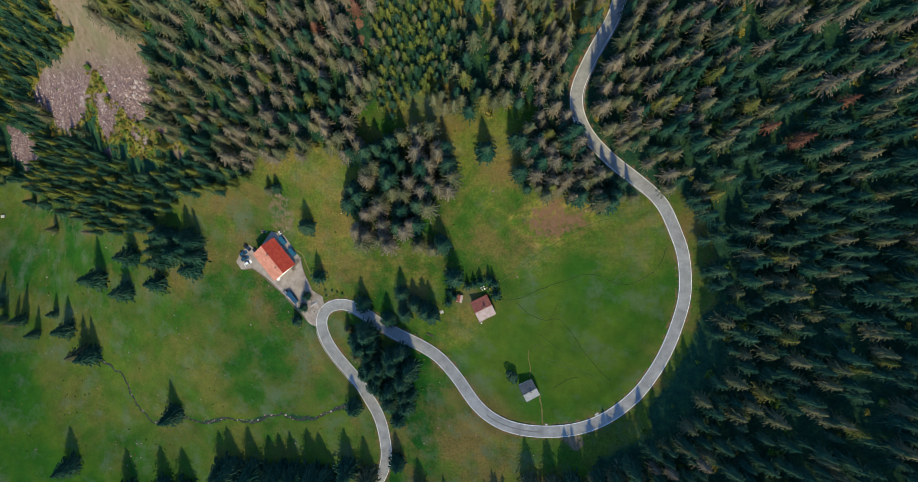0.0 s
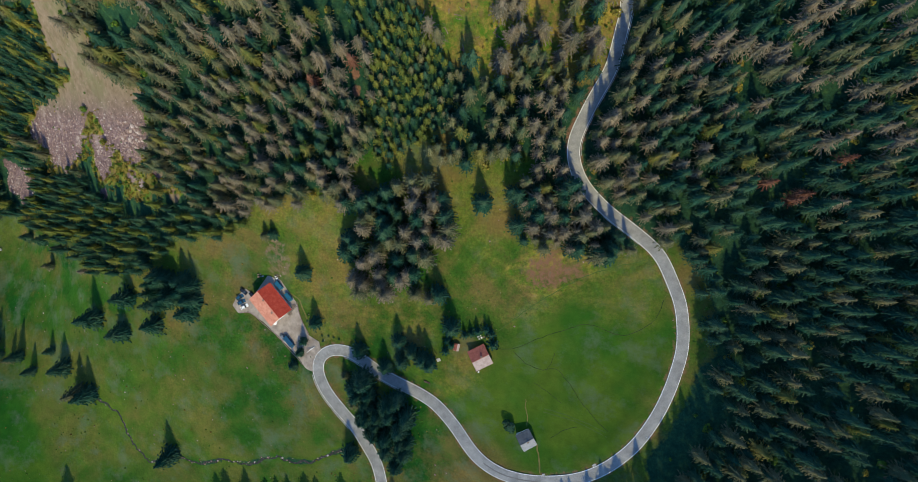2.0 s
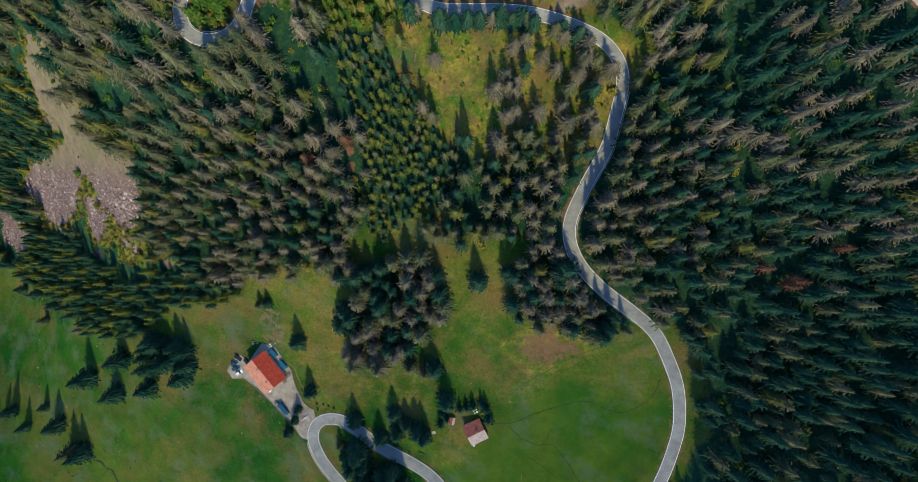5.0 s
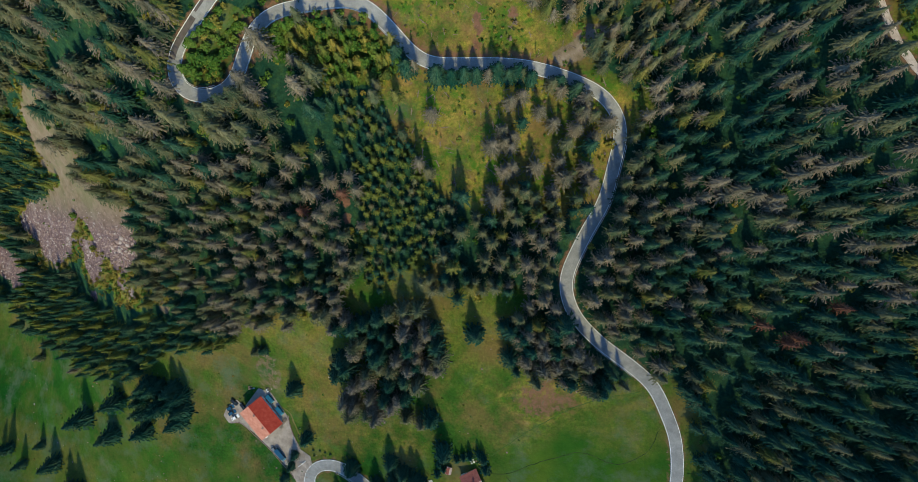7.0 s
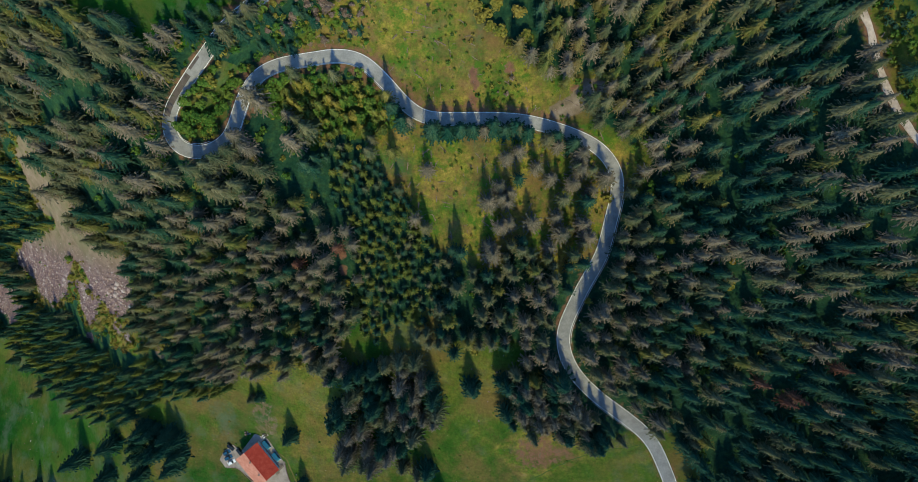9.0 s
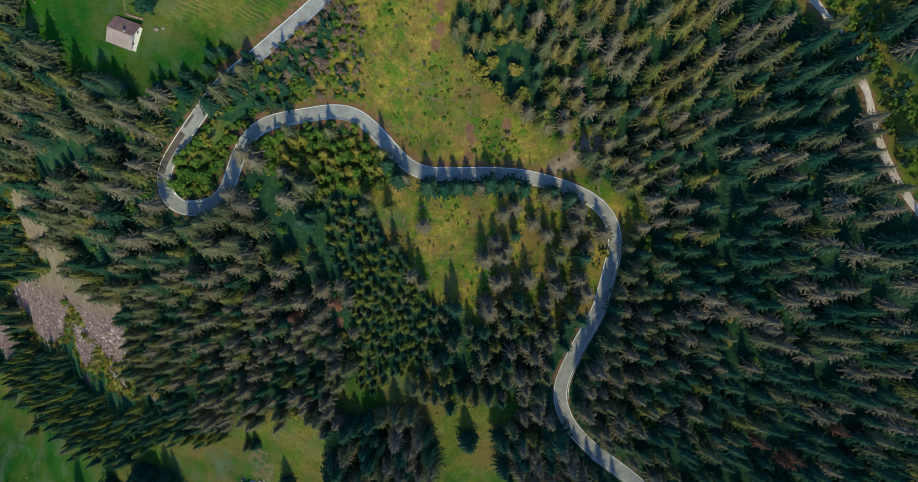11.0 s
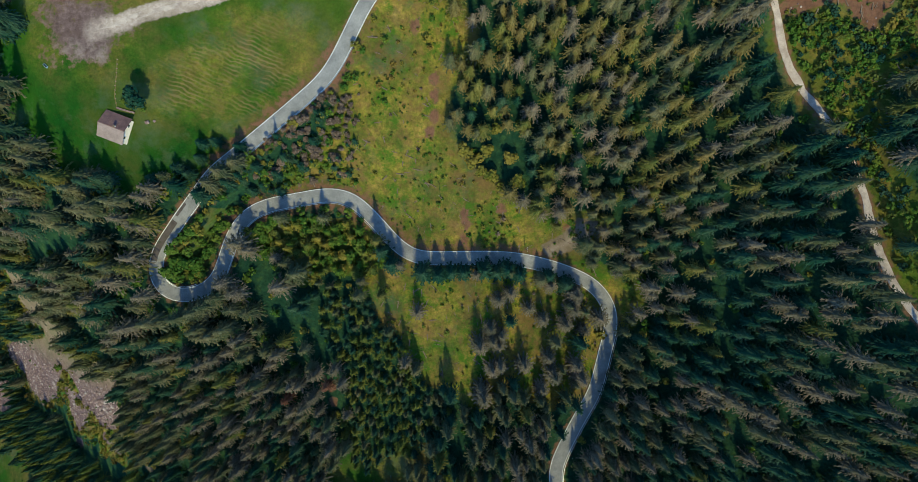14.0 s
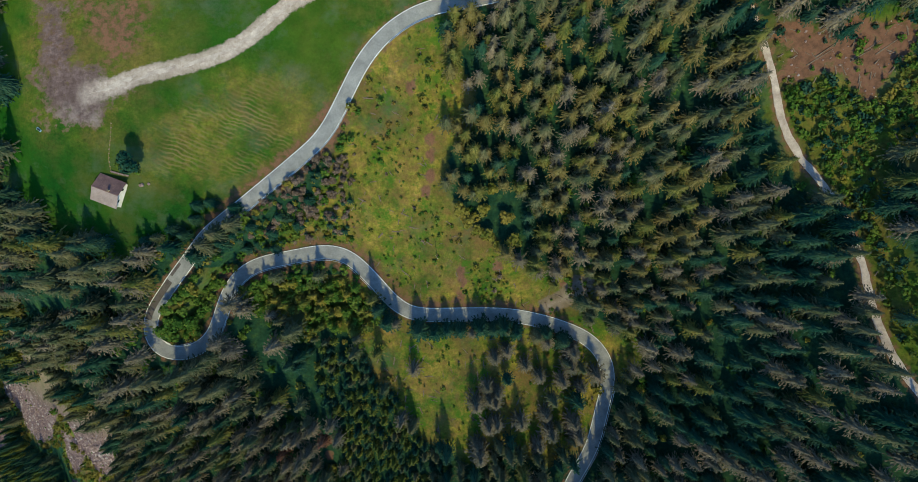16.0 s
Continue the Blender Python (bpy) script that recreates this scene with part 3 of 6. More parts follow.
def build_ground():
    core_x, core_y = np.arange(-330, 250.1, 1.7), np.arange(-180, 310.1, 1.7)
    far = np.cumsum(3.0 * 1.32 ** np.arange(24))
    xs = np.r_[core_x[0] - far[::-1], core_x, core_x[-1] + far]
    ys = np.r_[core_y[0] - far[::-1], core_y, core_y[-1] + far]
    gx, gy = np.meshgrid(xs, ys)
    x, y = gx.ravel(), gy.ravel()
    z = terrain(x, y)
    n = len(xs)
    i = (np.arange(len(ys) - 1)[:, None] * n + np.arange(n - 1)[None, :]).ravel()
    faces = np.c_[i, i + 1, i + n + 1, i + n]
    me = bpy.data.meshes.new("ground")
    me.vertices.add(len(x))
    me.vertices.foreach_set("co", np.c_[x, y, z].astype(np.float32).ravel())
    me.loops.add(faces.size)
    me.loops.foreach_set("vertex_index", faces.astype(np.int32).ravel())
    me.polygons.add(len(faces))
    me.polygons.foreach_set("loop_start", np.arange(0, faces.size, 4, dtype=np.int32))
    me.polygons.foreach_set("use_smooth", np.ones(len(faces), bool))
    me.update(calc_edges=True)
    me.materials.append(M_GROUND)
    cover = np.zeros((len(x), 4), np.float32)
    open_land = inside(x, y, MEADOW) | inside(x, y, UPPER) | inside(x, y, CLEAR) | inside(x, y, THIN) | inside(x, y, ISLE) | inside(x, y, CUT) | inside(x, y, LEAFY)
    rim = np.full(len(x), 1e9)
    core = np.nonzero((x > -340) & (x < 260) & (y > -190) & (y < 320) & ~open_land)[0]
    for poly in (MEADOW, UPPER, CLEAR, THIN, CUT):
        rim[core] = np.minimum(rim[core], spread(x[core], y[core], poly))
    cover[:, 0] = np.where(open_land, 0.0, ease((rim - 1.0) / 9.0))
    marks = np.zeros((len(x), 4), np.float32)
    wobble = 1.8 * np.sin(x * 0.31 + 2 * np.sin(y * 0.17)) + 1.4 * np.sin(y * 0.43 + 1.3 * np.sin(x * 0.23))

    def soft_in(poly, fade):
        """1 inside a polygon, 0 outside, easing over its uneven outline."""
        d = spread(x, y, poly)
        return ease((np.where(inside(x, y, poly), d, -d) + wobble) / fade + 0.5)

    near_scree = np.where((x < -120) & (y > 40), 1 - ease((spread(x, y, SCREE) - 1) / 7), 0)
    cover[:, 0] *= 1 - np.maximum(soft_in(YELLOW_SHRUB, 6), 0.8 * near_scree)
    cover[:, 3] = np.maximum(cover[:, 3], 0.8 * near_scree)
    for poly, fade in ((SCREE, 7), (SCREE_TONGUE, 4), (SCREE_LOW, 4)):
        cover[:, 1] = np.maximum(cover[:, 1], soft_in(poly, fade))
    marks[:, 2] = np.where(x < -150, 1 - ease((y - 94.68 - -0.173 * (x + 200) + 11) / 22), 0)
    for poly in (LUSH_EDGE, LUSH_GARDEN, LUSH_LOW, LUSH_LOOP, LUSH_WEST, LUSH_UPPER):
        marks[:, 1] = np.maximum(marks[:, 1], (0.9 if poly is LUSH_LOOP else 0.45 if poly is LUSH_WEST else 0.6 if poly in (LUSH_UPPER, LUSH_GARDEN) else 1.0) * soft_in(poly, 18))
    brook_gap = nearest(x, y, smooth_line(BROOK))[0]
    marks[:, 1] = np.maximum(marks[:, 1], 0.8 * (1 - ease((brook_gap - 1.0) / 6.0)))
    cover[:, 0] = np.maximum(cover[:, 0], 0.6 * (1 - ease((brook_gap - 0.8) / 2.0)) * (0.68 + 0.32 * np.sin(x * 0.21 + y * 0.13)))
    marks[:, 0] = soft_in(DRY, 12)
    drive_gap = nearest(x, y, GRAVEL)[0]
    marks[:, 3] = np.maximum(1 - ease((drive_gap - 1.2) / 4.0), 0.45 * soft_in(WASH, 3))
    bare = soft_in(BARE, 12)
    cover[:, 1] = np.maximum(cover[:, 1], bare * (0.46 + 0.16 * np.exp(-(((x + 118) / 14) ** 2 + ((y - 232) / 9) ** 2))))
    for poly, amount in ((WASH, 0.95), (PULLOUT, 0.6), (DIRT, 0.34), (BROWN, 0.20)):
        cover[:, 1] = np.maximum(cover[:, 1], amount * np.where(inside(x, y, poly), 1.0, 1 - ease(spread(x, y, poly) / 2.5)))
    cover[:, 2] = np.maximum(np.maximum(0.72 * soft_in(RED_SOIL, 9), np.maximum(0.42 * soft_in(BROWN, 8), 0.34 * soft_in(DIRT, 7))), np.where(inside(x, y, CLEAR) | inside(x, y, THIN), 0.16, 0))
    cover[:, 2] = np.maximum(cover[:, 2], 0.55 * np.maximum(soft_in(BARE, 22), 0.85 * soft_in(FRINGE, 16)))
    marks[:, 2] = np.maximum(marks[:, 2], 0.85 * bare)
    for poly, amount, soft in ((CLEAR, 0.9, 6), (THIN, 0.95, 6), (DRY, 0.52, 16), (FRINGE, 0.3, 14), (BARE, 0.35, 14), (YELLOW_SHRUB, 0.9, 5), (BROWN, 0.9, 6), (CUT, 0.45, 4), (DRY_EDGE, 0.32, 9), (DRY_WEST, 0.10, 16), (DRY_MID, 0.34, 9), (TAN_WEST, 0.36, 9), (TAN_EAST, 0.24, 12)):
        f = np.where(inside(x, y, poly), 1.0, 1 - ease(spread(x, y, poly) / soft)) * amount
        cover[:, 3] = np.maximum(cover[:, 3], f)
    for sx, sy in SOIL_SPOTS:
        near = np.hypot(x - sx, (y - sy) * 0.8)
        cover[:, 2] = np.maximum(cover[:, 2], 0.62 * (1 - ease((near - 0.9) / 2.5)))
    for sx, sy in STONE_SPOTS:
        cover[:, 1] = np.maximum(cover[:, 1], 0.75 * (1 - ease((np.hypot(x - sx, y - sy) - 1.5) / 4)))
    for line, half, soft, c, amount in ((ROAD, 3.4, np.where((y > 150) & (y < 232) & (x > -85) & (x < 50), 7.5, 2.6), 2, np.where((y > 60) & (y < 232) & (x < 60), 0.46, 0.36)), (TRACK, 1.6, 2.5, 2, 0.50), (GRAVEL, 1.3, 3.4, 1, 0.92)):
        d, _ = nearest(x, y, line)
        cover[:, c] = np.maximum(cover[:, c], amount * (1 - ease((d - half) / soft)))
    layer = me.color_attributes.new("cover", "FLOAT_COLOR", "POINT")
    layer.data.foreach_set("color", cover.ravel())
    layer = me.color_attributes.new("marks", "FLOAT_COLOR", "POINT")
    layer.data.foreach_set("color", marks.ravel())
    tagged(new("ground", me), "steep alpine meadow and woodland soil with scree", "ground", kind="structure")


def strip(name, line, z, left, right, lift, mat, thick=0.6, pitch=1):
    """A ribbon with thickness along a line, between two offsets across it (left is positive)."""
    p, h = line[::pitch], z[::pitch]
    t = np.gradient(p, axis=0)
    t /= np.linalg.norm(t, axis=1)[:, None]
    nrm = np.c_[-t[:, 1], t[:, 0]]
    a, b = p + nrm * np.broadcast_to(left, len(p))[:, None], p + nrm * np.broadcast_to(right, len(p))[:, None]
    n = len(p)
    top = np.r_[np.c_[a, h + lift], np.c_[b, h + lift]]
    low = top - [0, 0, thick]
    v = np.r_[top, low]
    f = []
    for i in range(n - 1):
        f += [(i, n + i, n + i + 1, i + 1), (2 * n + i, i, i + 1, 2 * n + i + 1), (n + i, 3 * n + i, 3 * n + i + 1, n + i + 1)]
    return new(name, mesh_of(name, v.tolist(), f, mat))


def part(name, bm, material, parent, label=""):
    me = bpy.data.meshes.new(name)
    bm.to_mesh(me)
    bm.free()
    me.materials.append(material)
    ob = new(name, me)
    ob.parent = parent
    if label:
        ob["label"] = label
    return ob


build_ground()
road = tagged(strip("road", ROAD, ROAD_Z, 2.85, -2.85, 0.02, M_ASPHALT), "winding grey asphalt mountain road with worn surface", "road", kind="structure")
for side in (1, -1):
    line_ob = strip("edge_line", ROAD, ROAD_Z, side * 2.62 + 0.10, side * 2.62 - 0.10, 0.03, M_LINE, 0.008)
    line_ob.parent = road


def ragged(count, half, seed, taper=0):
    """Two uneven edges for a gravel way, drawn out to a point at its start if it tapers."""
    rnd = np.random.default_rng(seed)
    wide = half * (ease(np.arange(count) / taper) if taper else np.ones(count)) + 0.05
    k = np.ones(3) / 3
    return [s * wide * (1 + np.convolve(rnd.normal(0, 0.30, count), k, "same")) for s in (1, -1)]


track = tagged(strip("track", TRACK, TRACK_Z, *ragged(len(TRACK), 1.25, 1), 0.0, M_GRAVEL), "pale gravel forest track", "track", kind="structure")
drive = tagged(strip("gravel_drive", GRAVEL, GRAVEL_Z, *ragged(len(GRAVEL), 0.85, 2, 5), -0.27, M_GRAVEL), "pale gravel drive across the upper meadow", "track", kind="structure")


def road_patch(label, start, end, left, right, mat=M_PATCH):
    i, j = int(start / 2), int(end / 2)
    ob = strip("asphalt_patch", ROAD[i:j], ROAD_Z[i:j], left, right, 0.07, mat, 0.06)
    ob.parent = road
    ob["label"] = label


def road_run(x, y):
    return float(2 * np.argmin((ROAD[:, 0] - x) ** 2 + (ROAD[:, 1] - y) ** 2))


road_patch("dark strip of newer asphalt", road_run(-109.6, 150.7), road_run(-97.0, 167.6), 2.35, -0.1)
road_patch("dark strip of newer asphalt", road_run(-97.0, 167.6), road_run(-91.5, 172.5), 2.35, 1.3)
road_patch("dark repaired strip of asphalt", road_run(14, -82), road_run(40, -88), 0.1, -0.4, M_MEND)


# ---- trees ----
def spruce_shape(seed, height, radius, tiers, arms, low=0.14, droop=0.42, thin=0.0, twigs=3, core=0.46, plump=0.14, hang=1.7):
    """Verts and faces of a crown of drooping feathered boughs round a close core, and of a tapered trunk."""
    rnd = random.Random(seed)
    v, f = [], []
    for k in range(tiers):
        u = min(max((k + rnd.uniform(-0.25, 0.25)) / (tiers - 0.4), 0), 0.98)
        zc = height * (low + (0.99 - low) * u)
        reach = radius * ((1 - u) ** 0.72 * (0.96 if k else 0.8) + 0.04)
        count = max(5, round(arms * (1 - 0.4 * u)))
        spin = rnd.uniform(0, 6.28)
        for j in range(count):
            if rnd.random() < thin:
                continue
            a = spin + 6.283 * (j + rnd.uniform(-0.3, 0.3)) / count
            ln = reach * rnd.uniform(0.66, 1.14)
            ca, sa = math.cos(a), math.sin(a)
            zz = zc + rnd.uniform(-0.35, 0.35) * height / tiers
            wide = (0.06 * radius + plump * ln) * rnd.uniform(0.8, 1.2)
            sag = droop * rnd.uniform(0.6, 1.4)
            base = len(v)
            spine = []
            for s in range(twigs + 1):
                w = s / twigs
                spine.append((ln * (0.05 + 0.95 * w), zz + ln * (0.18 * w - sag * w * w)))
            for r, z in spine:
                v.append((ca * r, sa * r, z))
            for s in range(twigs):
                r1, z1 = spine[s + 1]
                for side in (1, -1):
                    off = wide * (1.15 - 0.75 * s / twigs) * side * rnd.uniform(0.7, 1.2)
                    rr, zd = r1 + 0.05 * ln, z1 - abs(off) * hang
                    v.append((ca * rr - sa * off, sa * rr + ca * off, zd))
                    tip = len(v) - 1
                    f.append((base + s, base + s + 1, tip) if side < 0 else (base + s + 1, base + s, tip))
    base, sides = len(v), 8
    levels = (0.03, 0.22, 0.45, 0.66, 0.84)
    for ring, u in enumerate(levels):
        r = core * radius * (1 - u) ** 0.78
        v += [(r * q * math.cos(a), r * q * math.sin(a), height * (low + (0.99 - low) * u) - 0.35 * r + rnd.uniform(-0.25, 0.25)) for q, a in ((rnd.uniform(0.78, 1.18), (j + 0.5 * (ring % 2) + rnd.uniform(-0.2, 0.2)) * 6.2832 / sides) for j in range(sides))]
    v.append((0, 0, height * 1.02))
    for ring in range(len(levels) - 1):
        for j in range(sides):
            a, c = base + ring * sides + j, base + ring * sides + (j + 1) % sides
            f += [(a, c, c + sides), (a, c + sides, a + sides)]
    last = base + (len(levels) - 1) * sides
    f += [(last + j, last + (j + 1) % sides, last + sides) for j in range(sides)]
    tv, tf = [], []
    for z, r in ((-1.5, 0.05 * radius + 0.18), (height * 0.5, 0.03 * radius + 0.1), (height * 0.95, 0.03)):
        tv += [(r * math.cos(j * 1.2566), r * math.sin(j * 1.2566), z) for j in range(5)]
    for ring in (0, 5):
        tf += [(ring + j, ring + (j + 1) % 5, ring + 5 + (j + 1) % 5, ring + 5 + j) for j in range(5)]
    return (np.array(v), f), (np.array(tv), tf)


def leafy_shape(seed, height, radius, leaves=190, size=0.62):
    """A lumpy crown of many small leaf sprays on a short trunk."""
    rnd = random.Random(seed)
    lobes = [(rnd.uniform(-0.5, 0.5) * radius, rnd.uniform(-0.5, 0.5) * radius, height * rnd.uniform(0.45, 0.8), radius * rnd.uniform(0.4, 0.62)) for _ in range(6)]
    v, f = [], []
    for _ in range(leaves):
        x, y, z, r = rnd.choice(lobes)
        n = Vector((rnd.gauss(0, 1), rnd.gauss(0, 1), rnd.gauss(0.5, 0.9))).normalized()
        c = Vector((x, y, z)) + n * r * rnd.uniform(0.75, 1.05)
        t = n.orthogonal().normalized()
        t.rotate(Matrix.Rotation(rnd.uniform(0, 6.28), 3, n))
        b = n.cross(t)
        s = size * rnd.uniform(0.6, 1.3)
        base = len(v)
        tilt = n * s * 0.35
        v += [tuple(c + t * s), tuple(c + b * s * 0.7 + tilt), tuple(c - t * s), tuple(c - b * s * 0.7 - tilt)]
        f += [(base, base + 1, base + 2), (base, base + 2, base + 3)]
    tv, tf = [], []
    for z, r in ((-1.0, 0.16), (height * 0.7, 0.06)):
        tv += [(r * math.cos(j * 1.2566), r * math.sin(j * 1.2566), z) for j in range(5)]
    tf += [(j, (j + 1) % 5, 5 + (j + 1) % 5, 5 + j) for j in range(5)]
    return (np.array(v), f), (np.array(tv), tf)


SPARSE = [spruce_shape(140 + s, 24, 4.2, 8, 11, low=0.28, droop=0.46, core=0.40, plump=0.045, hang=2.3) for s in range(5)]
FOREST = [spruce_shape(100 + s, 24, 4.1, 9, 11, low=0.24, droop=0.66, core=0.50, plump=0.06, hang=2.4) for s in range(7)] + [spruce_shape(120 + s, 23, 4.1, 9, 11, low=0.24, droop=0.58, thin=0.12, core=0.44, plump=0.055, hang=2.4) for s in range(3)]
OLD = [spruce_shape(s, 22, 6.2, 12, 16, low=0.06, plump=0.09, core=0.66) for s in range(6)] + [spruce_shape(20 + s, 21, 6.2, 11, 15, low=0.06, thin=0.1, plump=0.08, core=0.60) for s in range(3)]
RADIAL = [spruce_shape(160 + s, 22, 5.2, 10, 14, low=0.12, droop=0.30, plump=0.055, core=0.42) for s in range(4)]
SMALL = [spruce_shape(40 + s, 11, 2.5, 7, 9, low=0.05, twigs=2) for s in range(5)]
LEAFY_SHAPES = [leafy_shape(60 + s, 6.5, 2.6, 240, 0.50) for s in range(5)]
BUSH_SHAPES = [leafy_shape(80 + s, 2.2, 1.3, 58, 0.37) for s in range(4)]


def stand(name, label, category, trees, mats):
    """Many trees in one mesh. trees: shape, x, y, z, scale, stretch, turn, foliage index; the last of mats is bark."""
    vs, fs, ms, count = [], [], [], 0
    for shape, x, y, z, s, tall, turn, mi in trees:
        c, n = math.cos(turn) * s, math.sin(turn) * s
        for (pv, pf), index in zip(shape, (mi, len(mats) - 1)):
            q = np.empty_like(pv)
            q[:, 0] = pv[:, 0] * c - pv[:, 1] * n + x
            q[:, 1] = pv[:, 0] * n + pv[:, 1] * c + y
            q[:, 2] = pv[:, 2] * s * tall + z
            vs.append(q)
            for group in ({len(g) for g in pf}):
                a = np.array([g for g in pf if len(g) == group], np.int32) + count
                fs.append(a)
                ms.append(np.full(len(a), index, np.int32))
            count += len(pv)
    v = np.concatenate(vs).astype(np.float32)
    sizes = np.concatenate([np.full(len(a), a.shape[1], np.int32) for a in fs])
    loops = np.concatenate([a.ravel() for a in fs])
    me = bpy.data.meshes.new(name)
    me.vertices.add(len(v))
    me.vertices.foreach_set("co", v.ravel())
    me.loops.add(len(loops))
    me.loops.foreach_set("vertex_index", loops)
    me.polygons.add(len(sizes))
    me.polygons.foreach_set("loop_start", np.r_[0, np.cumsum(sizes)[:-1]].astype(np.int32))
    for m in mats:
        me.materials.append(m)
    me.polygons.foreach_set("material_index", np.concatenate(ms))
    me.update(calc_edges=True)
    return tagged(new(name, me), label, category, kind="stuff")


def scatter(spacing, seed, x0=-335, x1=235, y0=-185, y1=312):
    rnd = np.random.default_rng(seed)
    ys = np.arange(y0, y1, spacing * 0.866)
    pts = []
    for k, yy in enumerate(ys):
        xx = np.arange(x0 + (k % 2) * spacing / 2, x1, spacing)
        pts.append(np.c_[xx, np.full(len(xx), yy)])
    p = np.concatenate(pts)
    return p + rnd.uniform(-0.46, 0.46, p.shape) * spacing, rnd


def clear_of_roads(p, margin, track=0.0):
    ok = np.ones(len(p), bool)
    for line, half in ((ROAD, 2.9 + margin), (TRACK, 2.0 + margin * 0.9 + track), (GRAVEL, 2.5 + margin)):
        ok &= nearest(p[:, 0], p[:, 1], line)[0] > half
    return ok


def within(p, *polys):
    hit = np.zeros(len(p), bool)
    for poly in polys:
        hit |= inside(p[:, 0], p[:, 1], poly)
    return hit


def plant_forest():
    p, rnd = scatter(5.5, 3)
    edge = p + np.c_[3.5 * np.sin(p[:, 1] * 0.37 + 2 * np.sin(p[:, 0] * 0.2)), 2.5 * np.sin(p[:, 0] * 0.41 + 2 * np.sin(p[:, 1] * 0.23))]
    bare = within(p + np.where((p[:, :1] > -195) & (p[:, 1:] > 86), (4.0, 1.5), (0.0, 0.0)), SCREE) | within(p, SCREE_TONGUE, SCREE_LOW, ISLE) | within(edge, MEADOW, UPPER, CLEAR, LEAFY, YOUNG, CUT, YELLOW_SHRUB, SMALLW, WESTLOW, BANK)
    bare &= ~within(p, GAP)
    bare |= within(p, HOLLOW)
    track_gap = nearest(p[:, 0], p[:, 1], TRACK)[0]
    bare |= (track_gap < 4.8) & (p[:, 0] < 150) & (p[:, 1] > 140) & (p[:, 1] < 250) & (np.abs(p[:, 1] - 185) > 8)
    bare |= rnd.random(len(p)) < 0.07
    bare |= (p[:, 0] > 192) | (p[:, 0] < -305) | (p[:, 1] < -160)
    bare |= (spread(p[:, 0], p[:, 1], SCREE) < np.where((p[:, 0] > -185) & (p[:, 1] > 86), 0, 5)) & (p[:, 0] > -230)
    bare |= (p[:, 0] > 40) & (p[:, 1] < -20) & (nearest(p[:, 0], p[:, 1], ROAD)[0] < np.where(p[:, 1] < -45, 17, 10))
    bare |= (p[:, 1] > 202) & (p[:, 0] < 0) & (nearest(p[:, 0], p[:, 1], ROAD)[0] < 16)
    for sx, sy in SOIL_SPOTS + DEAD + GOLDEN + BEND_TREES:
        bare |= np.hypot(p[:, 0] - sx, p[:, 1] - sy) < 4.5
    thin = within(p, THIN) & (rnd.random(len(p)) < np.interp(p[:, 0] + 7 * np.sin(p[:, 1] * 0.21), [2, 40], [0.92, 0.54]))
    d, k = nearest(p[:, 0], p[:, 1], ROAD)
    leaning = np.abs(p[:, 0] - 5) < np.abs(ROAD[k, 0] - 5)
    p = p[~bare & ~thin & clear_of_roads(p, 1.0, 1.3) & ~(leaning & (d < 6.2))]
    z = terrain(p[:, 0], p[:, 1])
    grey = 0.5 + 0.5 * np.sin(p[:, 0] * 0.045 + 2) * np.cos(p[:, 1] * 0.05)
    trees = []

    def within_thin(x, y):
        return bool(inside(np.array([x]), np.array([y]), THIN)[0])

    for (x, y), h, g in zip(p, z, grey):
        r = rnd.random()
        east = min(max((x - 70) / 40, 0), 1)  # the eastern side's shade is put in as greener, darker trees
        west = min(max((-25 - x) / 50, 0), 1) * min(max((y - 85) / 40, 0), 1)
        warm = min(max((y - 150) / 30, 0), 1) * (1 if x > 0 else 0) * min(max((125 - x) / 30, 0), 1)  # the sunny stand above the road
        south = min(max((75 - y) / 60, 0), 1)
        deep = min(max((-108 - x) / 30, 0), 1) * (1 if y > 40 else 0)  # the stand round the scree, its shade put in as dark trees
        browned = (0.17 + 0.36 * g) * (1 - 0.45 * east) * (1 + 0.2 * west) * (1 - 0.95 * east * south) * (1 - 0.75 * deep)
        mi = 2 if r < browned + 0.02 * warm else 1 if r < 0.80 - (0.40 + 0.20 * south) * east * (1 - warm) + 0.05 * west - 0.12 * deep + 0.10 * warm else 0
        if rnd.random() < 0.035 + 0.05 * (x < -90 and y > 80) + 0.14 * warm:
            mi = 3
        large = max(west, 0.35 * east)
        if within_thin(x, y) and rnd.random() < 0.62:
            mi = 2
        elif mi in (1, 2) and rnd.random() < 0.36 * warm:
            mi = 4
        if rnd.random() < 0.45 * large:
            continue
        trees.append((RADIAL[rnd.integers(4)] if mi == 2 and within_thin(x, y) else SPARSE[rnd.integers(len(SPARSE))] if mi == 2 or (mi == 4 and rnd.random() < 0.5) else FOREST[rnd.integers(len(FOREST))], x, y, h - 0.2, rnd.uniform(0.72, 1.15) * (1 + 0.42 * large + 0.04 * warm), rnd.uniform(0.80, 1.05) * (1 - 0.16 * max(east, warm) - 0.15 * west - 0.12 * deep), rnd.uniform(0, 6.28), mi))
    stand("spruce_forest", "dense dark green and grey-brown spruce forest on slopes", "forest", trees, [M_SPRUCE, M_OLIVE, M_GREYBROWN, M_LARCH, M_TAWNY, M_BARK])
    p, rnd = scatter(5.0, 13)
